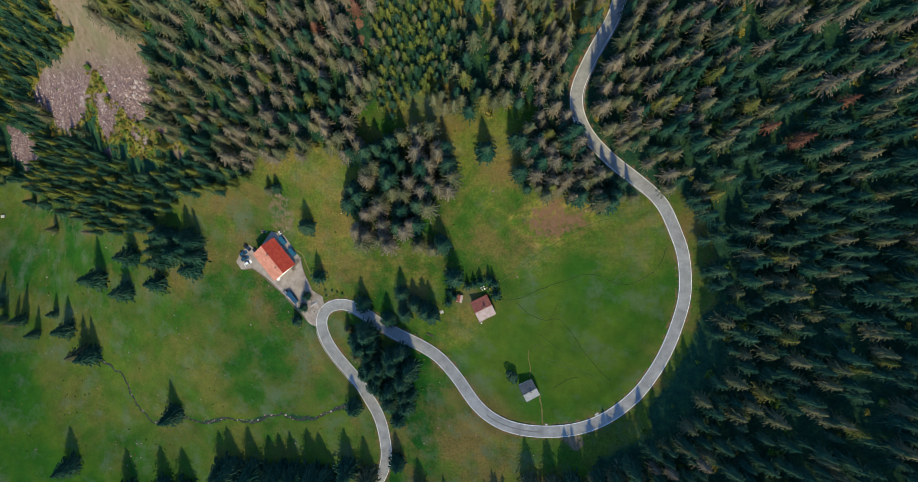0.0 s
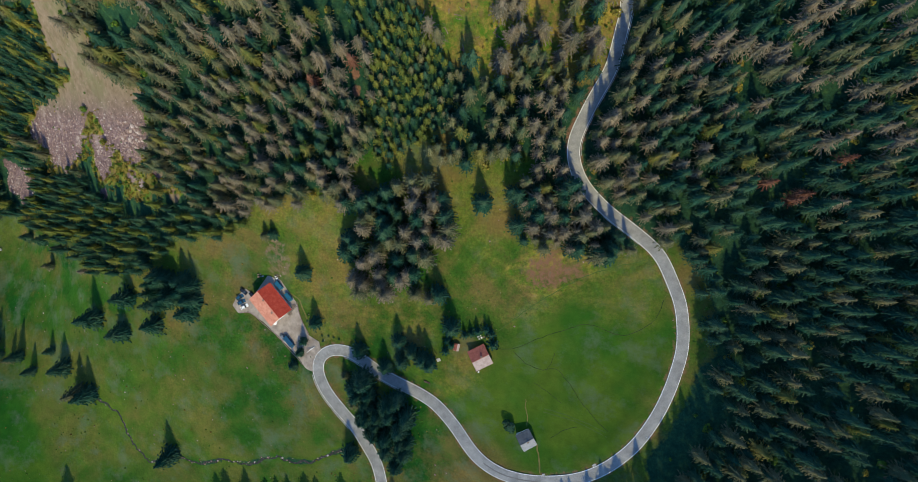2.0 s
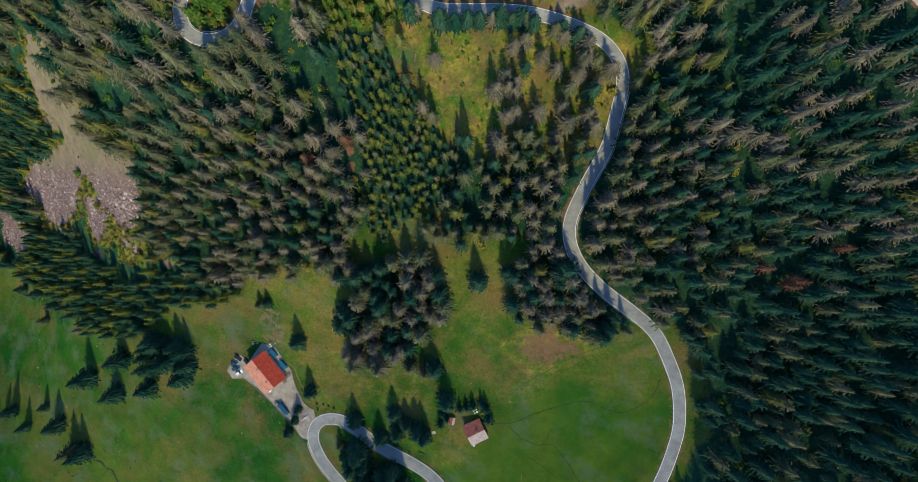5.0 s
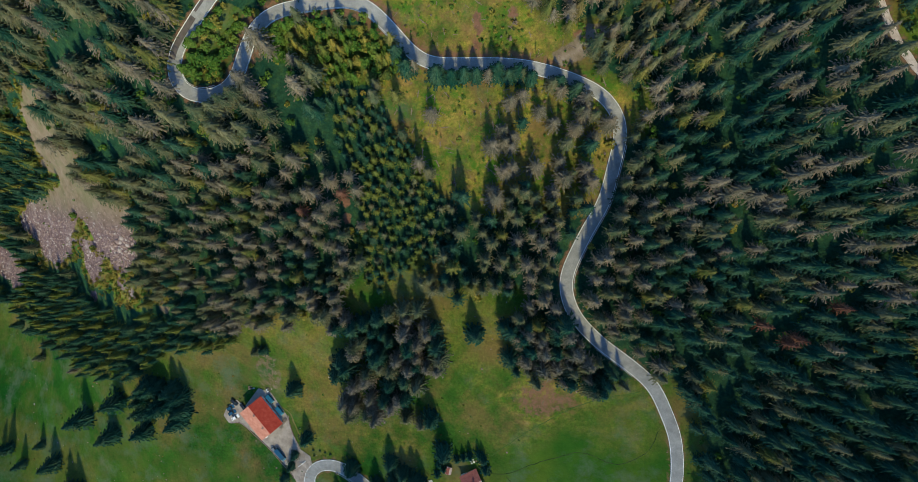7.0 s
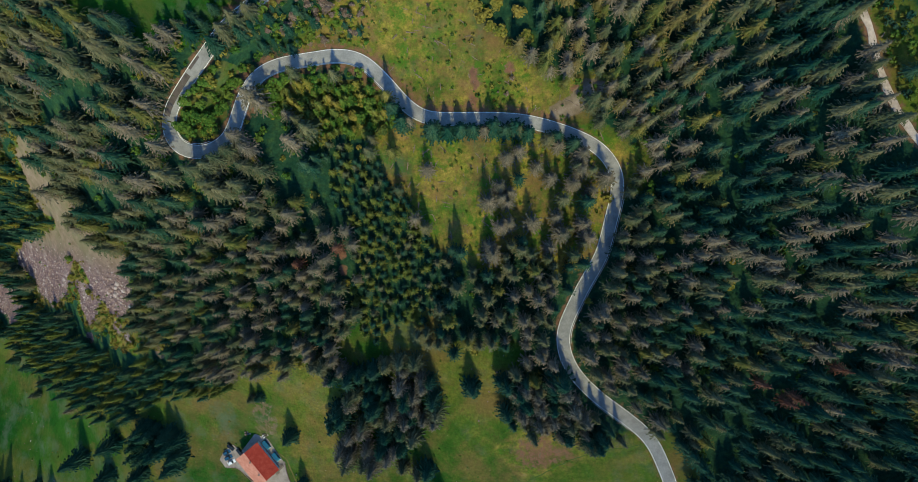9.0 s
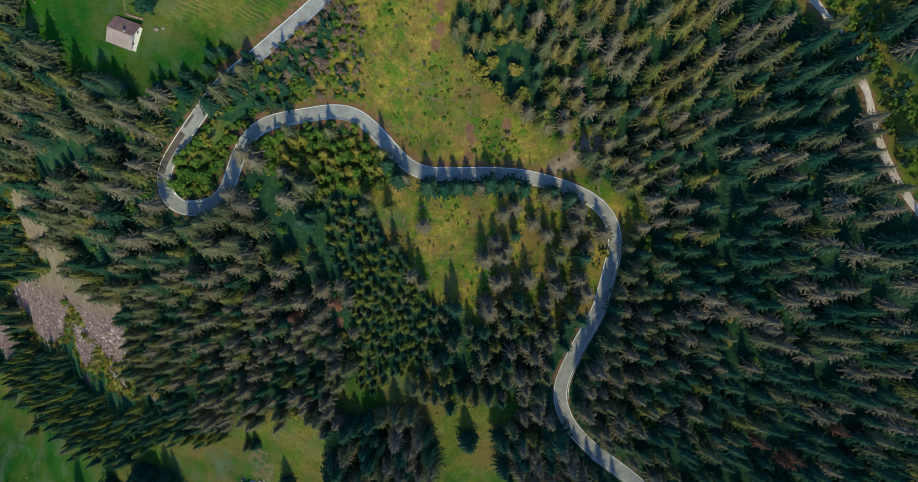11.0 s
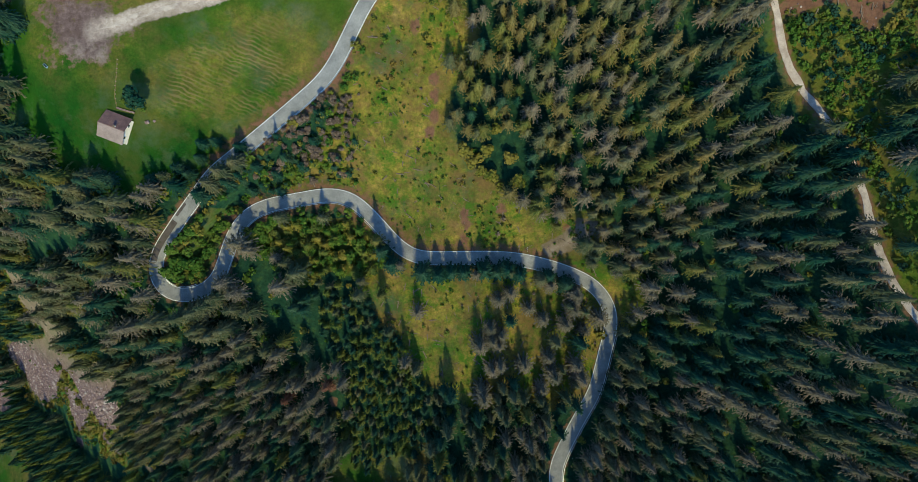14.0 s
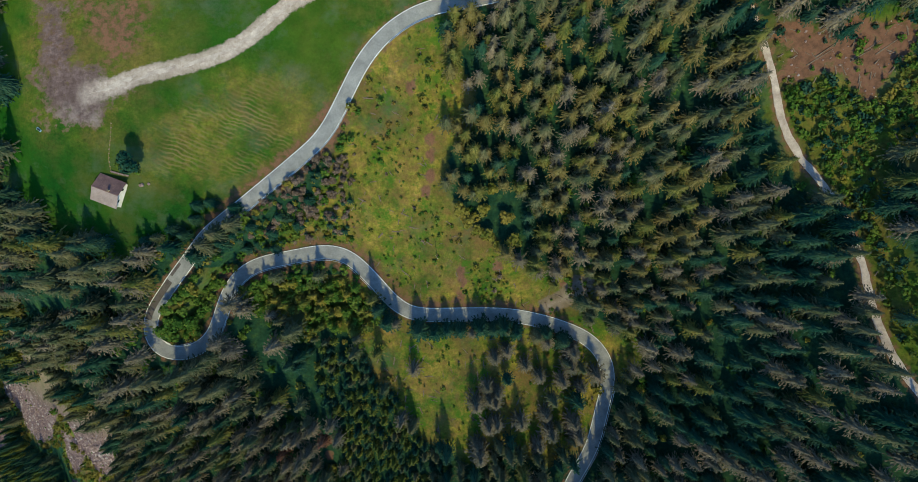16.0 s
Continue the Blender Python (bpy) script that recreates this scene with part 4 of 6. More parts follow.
    p = p[within(p, WESTLOW) & ~within(p, MEADOW, SCREE, SCREE_TONGUE, SCREE_LOW, YELLOW_SHRUB) & (spread(p[:, 0], p[:, 1], SCREE) > 6) & (spread(p[:, 0], p[:, 1], YELLOW_SHRUB) > 4.5) & (spread(p[:, 0], p[:, 1], SCREE_LOW) > 4) & clear_of_roads(p, 2)]
    z = terrain(p[:, 0], p[:, 1])
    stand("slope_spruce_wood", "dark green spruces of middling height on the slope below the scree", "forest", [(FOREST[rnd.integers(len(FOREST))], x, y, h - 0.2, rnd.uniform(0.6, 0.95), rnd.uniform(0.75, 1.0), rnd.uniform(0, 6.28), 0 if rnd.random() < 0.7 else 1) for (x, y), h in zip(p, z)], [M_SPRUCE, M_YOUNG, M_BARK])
    p, rnd = scatter(3.9, 17)
    p = p[(rnd.random(len(p)) < 0.88) & within(p, SMALLW) & ~within(p, SCREE, SCREE_LOW, MEADOW, WESTLOW)]
    z = terrain(p[:, 0], p[:, 1])
    stand("sapling_wood", "bright green saplings beside the scree", "forest", [(SMALL[rnd.integers(len(SMALL))], x, y, h - 0.2, rnd.uniform(0.5, 1.2) * (1.6 if rnd.random() < 0.3 else 1), rnd.uniform(0.8, 1.1), rnd.uniform(0, 6.28), int(rnd.choice(3, p=[0.34, 0.61, 0.05]))) for (x, y), h in zip(p, z)], [M_YOUNG, M_SPRUCE, M_YELLOW, M_BARK])
    p, rnd = scatter(3.7, 5)
    p = p[within(p, YOUNG) & ~within(p, GAP, HOLLOW) & clear_of_roads(p, 1.2)]
    z = terrain(p[:, 0], p[:, 1])
    stand("young_spruce_wood", "dense stand of young green spruces", "forest", [(SMALL[rnd.integers(len(SMALL))], x, y, h - 0.2, rnd.uniform(0.75, 1.1), rnd.uniform(0.85, 1.1), rnd.uniform(0, 6.28), int(rnd.integers(5)) // 3 + (rnd.random() < 0.25)) for (x, y), h in zip(p, z)], [M_YOUNG, M_SPRUCE, M_OLIVE, M_BARK])
    p, rnd = scatter(3.5, 7)
    p = p[within(p, ISLE, LEAFY) & ~within(p, GAP, HOLLOW) & clear_of_roads(p, 1.3)]
    z = terrain(p[:, 0], p[:, 1])
    stand("broadleaf_thicket", "bright green young broadleaf trees beside the road", "thicket", [((SMALL if x > -66 and rnd.random() < 0.62 else LEAFY_SHAPES)[rnd.integers(5)], x, y, h - 0.2, rnd.uniform(0.65, 1.35), rnd.uniform(0.8, 1.1), rnd.uniform(0, 6.28), 0 if rnd.random() < (0.40 if x > -66 else 0.88) else 2 if x > -66 and rnd.random() < 0.5 else 1) for (x, y), h in zip(p, z)], [M_LEAF, M_YELLOW, M_YOUNG, M_BARK])
    p, rnd = scatter(2.9, 19)
    p = p[within(p, BANK) & clear_of_roads(p, 1.2)]
    z = terrain(p[:, 0], p[:, 1])
    kinds = []
    for (x, y), h in zip(p, z):
        r = rnd.random()
        shape, mi, s = (LEAFY_SHAPES, 2, rnd.uniform(0.45, 0.85)) if r < 0.88 * math.exp(-(min(math.hypot(x + 34, y - 204), math.hypot(x + 50, y - 196)) / 12) ** 2) else (LEAFY_SHAPES, 0, rnd.uniform(0.35, 0.75)) if r < 0.48 else (LEAFY_SHAPES, 1, rnd.uniform(0.3, 0.6)) if r < 0.68 else (SMALL, 3, rnd.uniform(0.4, 0.9))
        kinds.append((shape[rnd.integers(len(shape))], x, y, h - 0.2, s, rnd.uniform(0.8, 1.1), rnd.uniform(0, 6.28), mi))
    stand("bank_thicket", "bare greyish bushes, green shrubs and small spruces on the road bank", "thicket", kinds, [M_LEAF, M_YELLOW, M_TWIG, M_SPRUCE, M_BARK])
    p, rnd = scatter(4.3, 23, -300, 185, -150)
    p = p[~within(p, MEADOW, UPPER, CLEAR, SCREE, SCREE_TONGUE, SCREE_LOW, CUT, YOUNG, SMALLW, WESTLOW, THIN) & (rnd.random(len(p)) < np.where((p[:, 1] > 110) & (p[:, 0] < -20) & (nearest(p[:, 0], p[:, 1], ROAD)[0] < 14), 0.95, 0.13)) & clear_of_roads(p, 1.0, 0.5)]
    z = terrain(p[:, 0], p[:, 1])
    stand("forest_undergrowth", "green bushes and young trees between the spruces", "shrubs", [(BUSH_SHAPES[rnd.integers(4)], x, y, h - 0.2, rnd.uniform(0.7, 2.0), rnd.uniform(0.8, 1.4), rnd.uniform(0, 6.28), 0 if rnd.random() < 0.7 else 1) for (x, y), h in zip(p, z)], [M_LEAF, M_YELLOW, M_BARK])
    p, rnd = scatter(2.0, 9)
    w = rnd.random(len(p))
    drift = np.sin(p[:, 0] * 0.16 + 1) * np.sin(p[:, 1] * 0.13 + 2) + 0.5 * np.sin(p[:, 0] * 0.41) * np.cos(p[:, 1] * 0.37)
    cut = within(p, CUT)
    yel = within(p, YELLOW_SHRUB)
    scree_rim = (p[:, 1] > 62) & ~within(p, SCREE) & (spread(p[:, 0], p[:, 1], SCREE) < 4 + 3 * np.sin(p[:, 0] * 0.3 + p[:, 1] * 0.2)) & (p[:, 0] < -140)
    yel |= scree_rim
    keep = (within(p, CLEAR) & (w < 0.14 + 0.50 * (drift > 0.3))) | (cut & ~within(p, RED_SOIL) & (w < 0.86)) | (within(p, RED_SOIL) & (w < 0.10)) | (within(p, THIN) & (w < 0.10 + 0.34 * (drift > 0.35))) | (yel & (w < 0.80) & ~within(p, SCREE_TONGUE, SCREE)) | (scree_rim & (w < 0.45)) | (within(p, SCREE) & (drift > 0.55) & (w < 0.22))
    keep &= clear_of_roads(p, 1.0)
    z = terrain(p[:, 0], p[:, 1])
    shrubs = []
    for (x, y), h, c, q in zip(p[keep], z[keep], cut[keep], yel[keep]):
        r = rnd.random()
        if q:
            mi, s = (1 if r < 0.50 else 3 if r < 0.62 else 0 if r < 0.78 else 4), rnd.uniform(0.35, 1.0) * (1.8 if rnd.random() < 0.12 else 1)
        elif c:
            mi, s = (0 if r < 0.45 else 5 if r < 0.72 else 4 if r < 0.94 else 1), rnd.uniform(0.6, 1.6)
        else:
            mi, s = (0 if r < 0.45 else 1 if r < 0.66 else 4 if r < 0.84 else 3 if r < 0.95 else 2), rnd.uniform(0.15, 0.70) * (1.9 if rnd.random() < 0.15 else 1)
        pick = SMALL if mi == 4 and rnd.random() < 0.6 else BUSH_SHAPES
        shrubs.append((pick[rnd.integers(4)], x, y, h - 0.1, s * (0.32 if pick is SMALL else 1), rnd.uniform(0.8, 1.3), rnd.uniform(0, 6.28), mi))
    stand("low_shrubs", "low green and yellowish shrubs on rough ground", "shrubs", shrubs, [M_LEAF, M_YELLOW, M_TWIG, M_OCHRE, M_YOUNG, M_SPRUCE, M_BARK])


plant_forest()


def tree_template(shape, crown_mat, name, label, category="tree"):
    (cv, cf), (tv, tf) = shape
    root = tagged(new(name), label, category)
    for part_name, v, f, m in (("crown", cv, cf, crown_mat), ("trunk", tv, tf, M_BARK)):
        ob = new(part_name, mesh_of(part_name, v.tolist(), f, m))
        ob.parent = root
    return root


MEADOW_TREES = [(OLD[k], M_SPRUCE) for k in (0, 1, 2, 4, 6)] + [(OLD[7], M_OLIVE)]
CLUMP_TREES = [(RADIAL[k], M_GREYBROWN) for k in range(4)] + [(RADIAL[0], M_OLIVE), (OLD[3], M_SPRUCE), (RADIAL[2], M_SPRUCE), (OLD[8], M_OLIVE)]


def plant_singles():
    rnd = random.Random(11)
    first = {}

    def put(key, shape, mat, name, label, group, x, y, s, tall=1.0):
        h = float(terrain([x], [y])[0])
        m = pose(x, y, h - 0.15, 0, 0, rnd.uniform(0, 360)) @ Matrix.Diagonal((s, s, s * tall, 1))
        if key not in first:
            first[key] = tagged(tree_template(shape, mat, name, label), group=group)
            first[key].matrix_basis = m
            first[key]["made"] = 1
        else:
            ob = first[key].copy()
            scene.collection.objects.link(ob)
            ob.matrix_basis = m
            for child in first[key].children:
                c = child.copy()
                scene.collection.objects.link(c)
                c.parent = ob

    for spots, scale in TREE_SPOTS:
        for x, y in spots:
            k = rnd.randrange(len(MEADOW_TREES))
            shape, mat = MEADOW_TREES[k]
            label = "tall spruce with grey-brown sparse boughs standing in grass" if mat is M_GREYBROWN else "tall dark green spruce with drooping boughs in grass"
            put(("old", k), shape, mat, "spruce_tree", label, "spruces on the meadow", x, y, scale * rnd.uniform(0.85, 1.12), rnd.uniform(0.92, 1.1))
    p, _ = scatter(6.6, 21)
    dark = within(p, CLUMP_C, CLUMP_D)
    keep = within(p, CLUMP_A, CLUMP_B, CLUMP_C, CLUMP_D) & clear_of_roads(p, 2.0)
    for (x, y), low_lit in zip(p[keep], dark[keep]):
        # Clumps C and D take only dark spruces, imitating their shade.
        k = rnd.randrange(5, 7) if low_lit else rnd.choice((0, 1, 2, 3, 4, 5, 6, 6, 5, 7))
        shape, mat = CLUMP_TREES[k]
        label = "tall spruce with grey-brown sparse boughs in a clump" if mat is M_GREYBROWN else "tall dark green spruce in a clump"
        put(("clump", k), shape, mat, "spruce_tree", label, "spruces of the clumps", float(x), float(y), rnd.uniform(0.9, 1.2), rnd.uniform(1.0, 1.2))
    for x, y in BEND_TREES:
        k = rnd.choice((0, 4, 1, 7))
        shape, mat = CLUMP_TREES[k]
        put(("bend", k), shape, mat, "spruce_tree", "tall grey-brown spruce overhanging the hairpin bend", "spruces at the hairpin", x, y, rnd.uniform(0.92, 1.06), 1.0)
    for x, y in HEDGE:
        put("hedge", SMALL[0], M_SPRUCE, "small_conifer", "small dark conifer of a garden hedge", "garden conifers", x, y, rnd.uniform(1.0, 1.4), 0.75)
    for x, y in GOLDEN:
        put("golden", LEAFY_SHAPES[1], M_YELLOW, "broadleaf_tree", "golden-yellow broadleaf tree at the clearing's edge", "golden trees", x, y, rnd.uniform(0.9, 1.5), rnd.uniform(0.9, 1.1))
    for x, y in DEAD:
        put("dead", SPARSE[0], M_DEAD, "dead_spruce", "dead reddish-brown spruce among green forest trees", "dead spruces", x, y, rnd.uniform(0.8, 1.0), 0.9)
    put("lone", leafy_shape(77, 6.5, 3.0, 700, 0.42), M_SPRUCE, "round_tree", "round dark green tree beside the slate-roofed hut", "", 24.2, -62.6, 1.15, 0.9)
    put("farm", leafy_shape(78, 8.0, 3.0, 800, 0.42), M_SPRUCE, "round_tree", "broad dark green tree in the garden behind the farmhouse", "", -102.0, 207.0, 1.45, 1.1)


plant_singles()


# ---- houses ----
def box_bm(x0, x1, y0, y1, z0, z1, bevel=0.0):
    bm = bmesh.new()
    bmesh.ops.create_cube(bm, size=1, matrix=Matrix.Translation(((x0 + x1) / 2, (y0 + y1) / 2, (z0 + z1) / 2)) @ Matrix.Diagonal((x1 - x0, y1 - y0, z1 - z0, 1)))
    if bevel:
        bmesh.ops.bevel(bm, geom=bm.edges[:], offset=bevel, segments=1, affect="EDGES")
    return bm


def prism_bm(points, depth_from, depth_to, axis="x"):
    """A profile in the (across, up) plane pushed along the other axis."""
    bm = bmesh.new()
    rings = []
    for d in (depth_from, depth_to):
        rings.append([bm.verts.new((d, a, u) if axis == "x" else (a, d, u)) for a, u in points])
    n = len(points)
    for i in range(n):
        bm.faces.new((rings[0][i], rings[0][(i + 1) % n], rings[1][(i + 1) % n], rings[1][i]))
    bm.faces.new(rings[0][::-1])
    bm.faces.new(rings[1])
    bmesh.ops.recalc_face_normals(bm, faces=bm.faces[:])
    return bm


M_RENDER = plain("cream_render", ((0.3, (0.62, 0.57, 0.47)), (0.7, (0.74, 0.70, 0.60))), 0.5, 0.85)
M_TIMBER = plain("weathered_timber", ((0.3, (0.13, 0.10, 0.075)), (0.7, (0.24, 0.19, 0.15))), 1.3, 0.85)
M_TILE_RED = plain("red_roof_tiles", ((0.3, (0.30, 0.042, 0.028)), (0.5, (0.36, 0.055, 0.034)), (0.7, (0.42, 0.08, 0.05))), 0.7, 0.75)
# Tone of the inn's sunward slope: partly tile colour, partly painted sunlight.
M_TILE_ORANGE = plain("orange_roof_tiles", ((0.3, (0.43, 0.19, 0.125)), (0.5, (0.50, 0.235, 0.16)), (0.7, (0.58, 0.30, 0.21))), 0.6, 0.75)
M_TILE_BROWN = plain("brown_red_roof_tiles", ((0.3, (0.21, 0.075, 0.060)), (0.7, (0.31, 0.12, 0.095))), 0.7, 0.75)
M_WHITE = plain("white_render", ((0.3, (0.70, 0.69, 0.66)), (0.7, (0.80, 0.79, 0.77))), 0.5, 0.85)
M_TILE_DULL = plain("weathered_brown_tiles", ((0.3, (0.115, 0.074, 0.078)), (0.5, (0.165, 0.108, 0.110)), (0.7, (0.25, 0.155, 0.125))), 0.35, 0.75)
# The farmhouse's tiles made pale, painting sunlight onto the near slope.
M_TILE_PALE = plain("sunlit_weathered_tiles", ((0.3, (0.27, 0.215, 0.20)), (0.7, (0.38, 0.315, 0.29))), 0.5, 0.75)
# Paler roof tone; on the chalet's near slope it paints in sunlight.
M_TILE_PINK = plain("faded_sunlit_roof_sheets", ((0.3, (0.36, 0.28, 0.25)), (0.7, (0.50, 0.41, 0.38))), 0.6, 0.7)
M_SLATE = plain("slate", ((0.3, (0.075, 0.085, 0.10)), (0.7, (0.125, 0.135, 0.15))), 0.7, 0.6)
# The hut's slate again, with sunlight on the near slope painted in.
M_SLATE_SUNLIT = plain("sunlit_slate", ((0.3, (0.26, 0.27, 0.28)), (0.7, (0.36, 0.37, 0.38))), 0.7, 0.55)
M_GLASS, _, _b = shade("window_glass", 0.08)
_b.inputs["Base Color"].default_value = (0.03, 0.04, 0.045, 1)
_b.inputs["Specular IOR Level"].default_value = 0.6


def house(label, at, turn, length, width, eaves, rise, wall_mat, roof_mats, chimneys=((0.2, 0.6),), over=0.6, rows=9, cols=16):
    """A gabled house with its ridge along local x. roof_mats: far side (+y), near side (-y), paler to paint in
    sunlight.
    """
    x, y = at
    z = float(terrain([x], [y])[0])
    root = tagged(new("house"), label, "house")
    hl, hw = length / 2 - over, width / 2 - over
    slope = rise / (width / 2)
    top = eaves + rise
    inset = top - 0.12
    part("wall", prism_bm([(-hw, -3.0), (hw, -3.0), (hw, inset - slope * hw), (0, inset), (-hw, inset - slope * hw)], -hl, hl), wall_mat, root)
    for side, mat in ((1, roof_mats[0]), (-1, roof_mats[1])):
        w = width / 2
        slab = part("roof", prism_bm([(0, top), (side * w, eaves), (side * w, eaves - 0.22), (0, top - 0.22)], -length / 2, length / 2), mat, root)
        for r in range(rows):
            a0, a1 = r / rows, min((r + 1.06) / rows, 1.01)
            y0, z0, y1, z1 = side * w * a0, top - rise * a0, side * w * a1, top - rise * a1
            bm = bmesh.new()
            q = [(-length / 2, y0, z0 + 0.03), (length / 2, y0, z0 + 0.03), (length / 2, y1, z1 + 0.10), (-length / 2, y1, z1 + 0.10), (-length / 2, y1, z1 - 0.01), (length / 2, y1, z1 - 0.01)]
            vs = [bm.verts.new(c) for c in q]
            bm.faces.new((vs[0], vs[1], vs[2], vs[3]))
            bm.faces.new((vs[3], vs[2], vs[5], vs[4]))
            bmesh.ops.recalc_face_normals(bm, faces=bm.faces[:])
            part("tile_course", bm, mat, slab)
    ridge = part("ridge_cap", prism_bm([(-0.25, top - 0.02), (0, top + 0.16), (0.25, top - 0.02)], -length / 2 - 0.05, length / 2 + 0.05), roof_mats[0], root)
    for cx, cy in chimneys:
        px, py = cx * hl, cy * hw
        base = top - slope * abs(py)
        stack = part("chimney", box_bm(px - 0.3, px + 0.3, py - 0.3, py + 0.3, base - 0.5, base + 1.0, 0.03), M_KERB, root)
        part("chimney_cap", box_bm(px - 0.4, px + 0.4, py - 0.4, py + 0.4, base + 1.004, base + 1.1, 0.02), M_TIMBER, stack)
    for gable in (1, -1):
        for k in (-0.5, 0.5):
            for storey in ((1.2,) if eaves < 4.2 else (1.2, 3.9)):
                gx = gable * hl
                frame_ob = part("window", box_bm(min(gx, gx + gable * 0.06), max(gx, gx + gable * 0.06), k * hw - 0.6, k * hw + 0.6, storey, storey + 1.3), M_LINE, root)
                part("pane", box_bm(gx + gable * 0.06 - 0.005, gx + gable * 0.06 + 0.012, k * hw - 0.5, k * hw + 0.5, storey + 0.1, storey + 1.2), M_GLASS, frame_ob)
    root.matrix_basis = pose(x, y, z - 0.1, 0, 0, turn)
    return root


inn = house("long inn with red and orange tiled gable roof", (-93.5, -9.2), -51.0, 17.5, 13.5, 6.0, 3.4, M_WHITE, (M_TILE_RED, M_TILE_ORANGE), ((-0.4, -0.1), (0.5, -0.2)), 0.4)
house("small chalet with brown-red roof and sunlit-toned near slope", (11.2, -31.2), 26.0, 8.6, 10.0, 3.6, 2.4, M_RENDER, (M_TILE_BROWN, M_TILE_PINK), ((0.2, 0.1),))
house("small hut with slate roof on the meadow", (32.4, -69.0), 28.0, 7.0, 8.4, 3.4, 2.4, M_RENDER, (M_SLATE, M_SLATE_SUNLIT), ((0.1, -0.1),))
house("white farmhouse with brown roof on the upper meadow", (-111.6, 198.5), -21.0, 9.8, 9.8, 2.4, 2.6, M_RENDER, (M_TILE_DULL, M_TILE_PALE), ((0.3, 0.1),))
house("tiny garden shed with a faded red roof", (0.3, -27.0), 78.0, 3.4, 2.8, 2.0, 0.7, M_TIMBER, (M_TILE_BROWN, M_TILE_PINK), (), 0.2, 5)


# ---- yard of the inn ----
def draped_plate(name, poly, height, mat, cuts=4):
    """A sheet cut fine enough to follow a height function, with a skirt round its edge."""
    bm = bmesh.new()
    ring = [bm.verts.new((x, y, 0)) for x, y in poly]
    bm.faces.new(ring)
    bmesh.ops.triangulate(bm, faces=bm.faces[:])
    for _ in range(cuts):
        long = [e for e in bm.edges if e.calc_length() > 1.6]
        bmesh.ops.subdivide_edges(bm, edges=long, cuts=1)
        bmesh.ops.triangulate(bm, faces=bm.faces[:])
    z = height(np.array([w.co.x for w in bm.verts]), np.array([w.co.y for w in bm.verts]))
    for w, h in zip(bm.verts, z):
        w.co.z = h
    skirt = bmesh.ops.extrude_edge_only(bm, edges=[e for e in bm.edges if e.is_boundary])
    for w in skirt["geom"]:
        if isinstance(w, bmesh.types.BMVert):
            w.co.z -= 0.6
    bmesh.ops.recalc_face_normals(bm, faces=bm.faces[:])
    me = bpy.data.meshes.new(name)
    bm.to_mesh(me)
    bm.free()
    me.materials.append(mat)
    return new(name, me)


def yard_top(x, y):
    return np.maximum(yard_height(x, y), terrain(x, y) + 0.22)


tagged(draped_plate("yard", YARD, yard_top, M_YARD), "grey gravel yard round the inn", "yard", kind="structure")


def low_wall(label, pts, half, tall, mat, sink=0.8):
    line = smooth_line(pts, 1.0)
    z = terrain(line[:, 0], line[:, 1])
    ob = strip("low_wall", line, z, half, -half, tall, mat, tall + sink)
    return tagged(ob, label, "wall", kind="structure")


low_wall("low concrete kerb wall along the inn's yard", [(-113, -15), (-107, -14.5), (-100, -20), (-92, -26.5), (-84.5, -34.5), (-77.5, -41)], 0.16, 0.4, M_ROCK)
low_wall("low stone wall beside the inn's yard", [(-80.5, -8), (-78.8, -16), (-74.5, -25)], 0.16, 0.4, M_ROCK)
low_wall("low dry stone wall behind the farmhouse", FARMWALL, 0.3, 0.6, M_ROCK)

M_TYRE = plain("tyre_rubber", ((0.3, (0.02, 0.02, 0.02)), (0.7, (0.035, 0.035, 0.035))), 2.0, 0.8)


def paint(name, colour, metal=0.3):
    m, nt, bsdf = shade(name, 0.28, metal)
    bsdf.inputs["Base Color"].default_value = (*colour, 1)
    bsdf.inputs["Coat Weight"].default_value = 0.6
    return m


PAINTS = {"black": paint("black_car_paint", (0.02, 0.022, 0.026)), "blue": paint("blue_car_paint", (0.03, 0.09, 0.15)), "white": paint("white_car_paint", (0.75, 0.75, 0.74), 0.0), "grey": paint("grey_car_paint", (0.20, 0.22, 0.23)), "teal": paint("teal_van_paint", (0.035, 0.13, 0.18))}


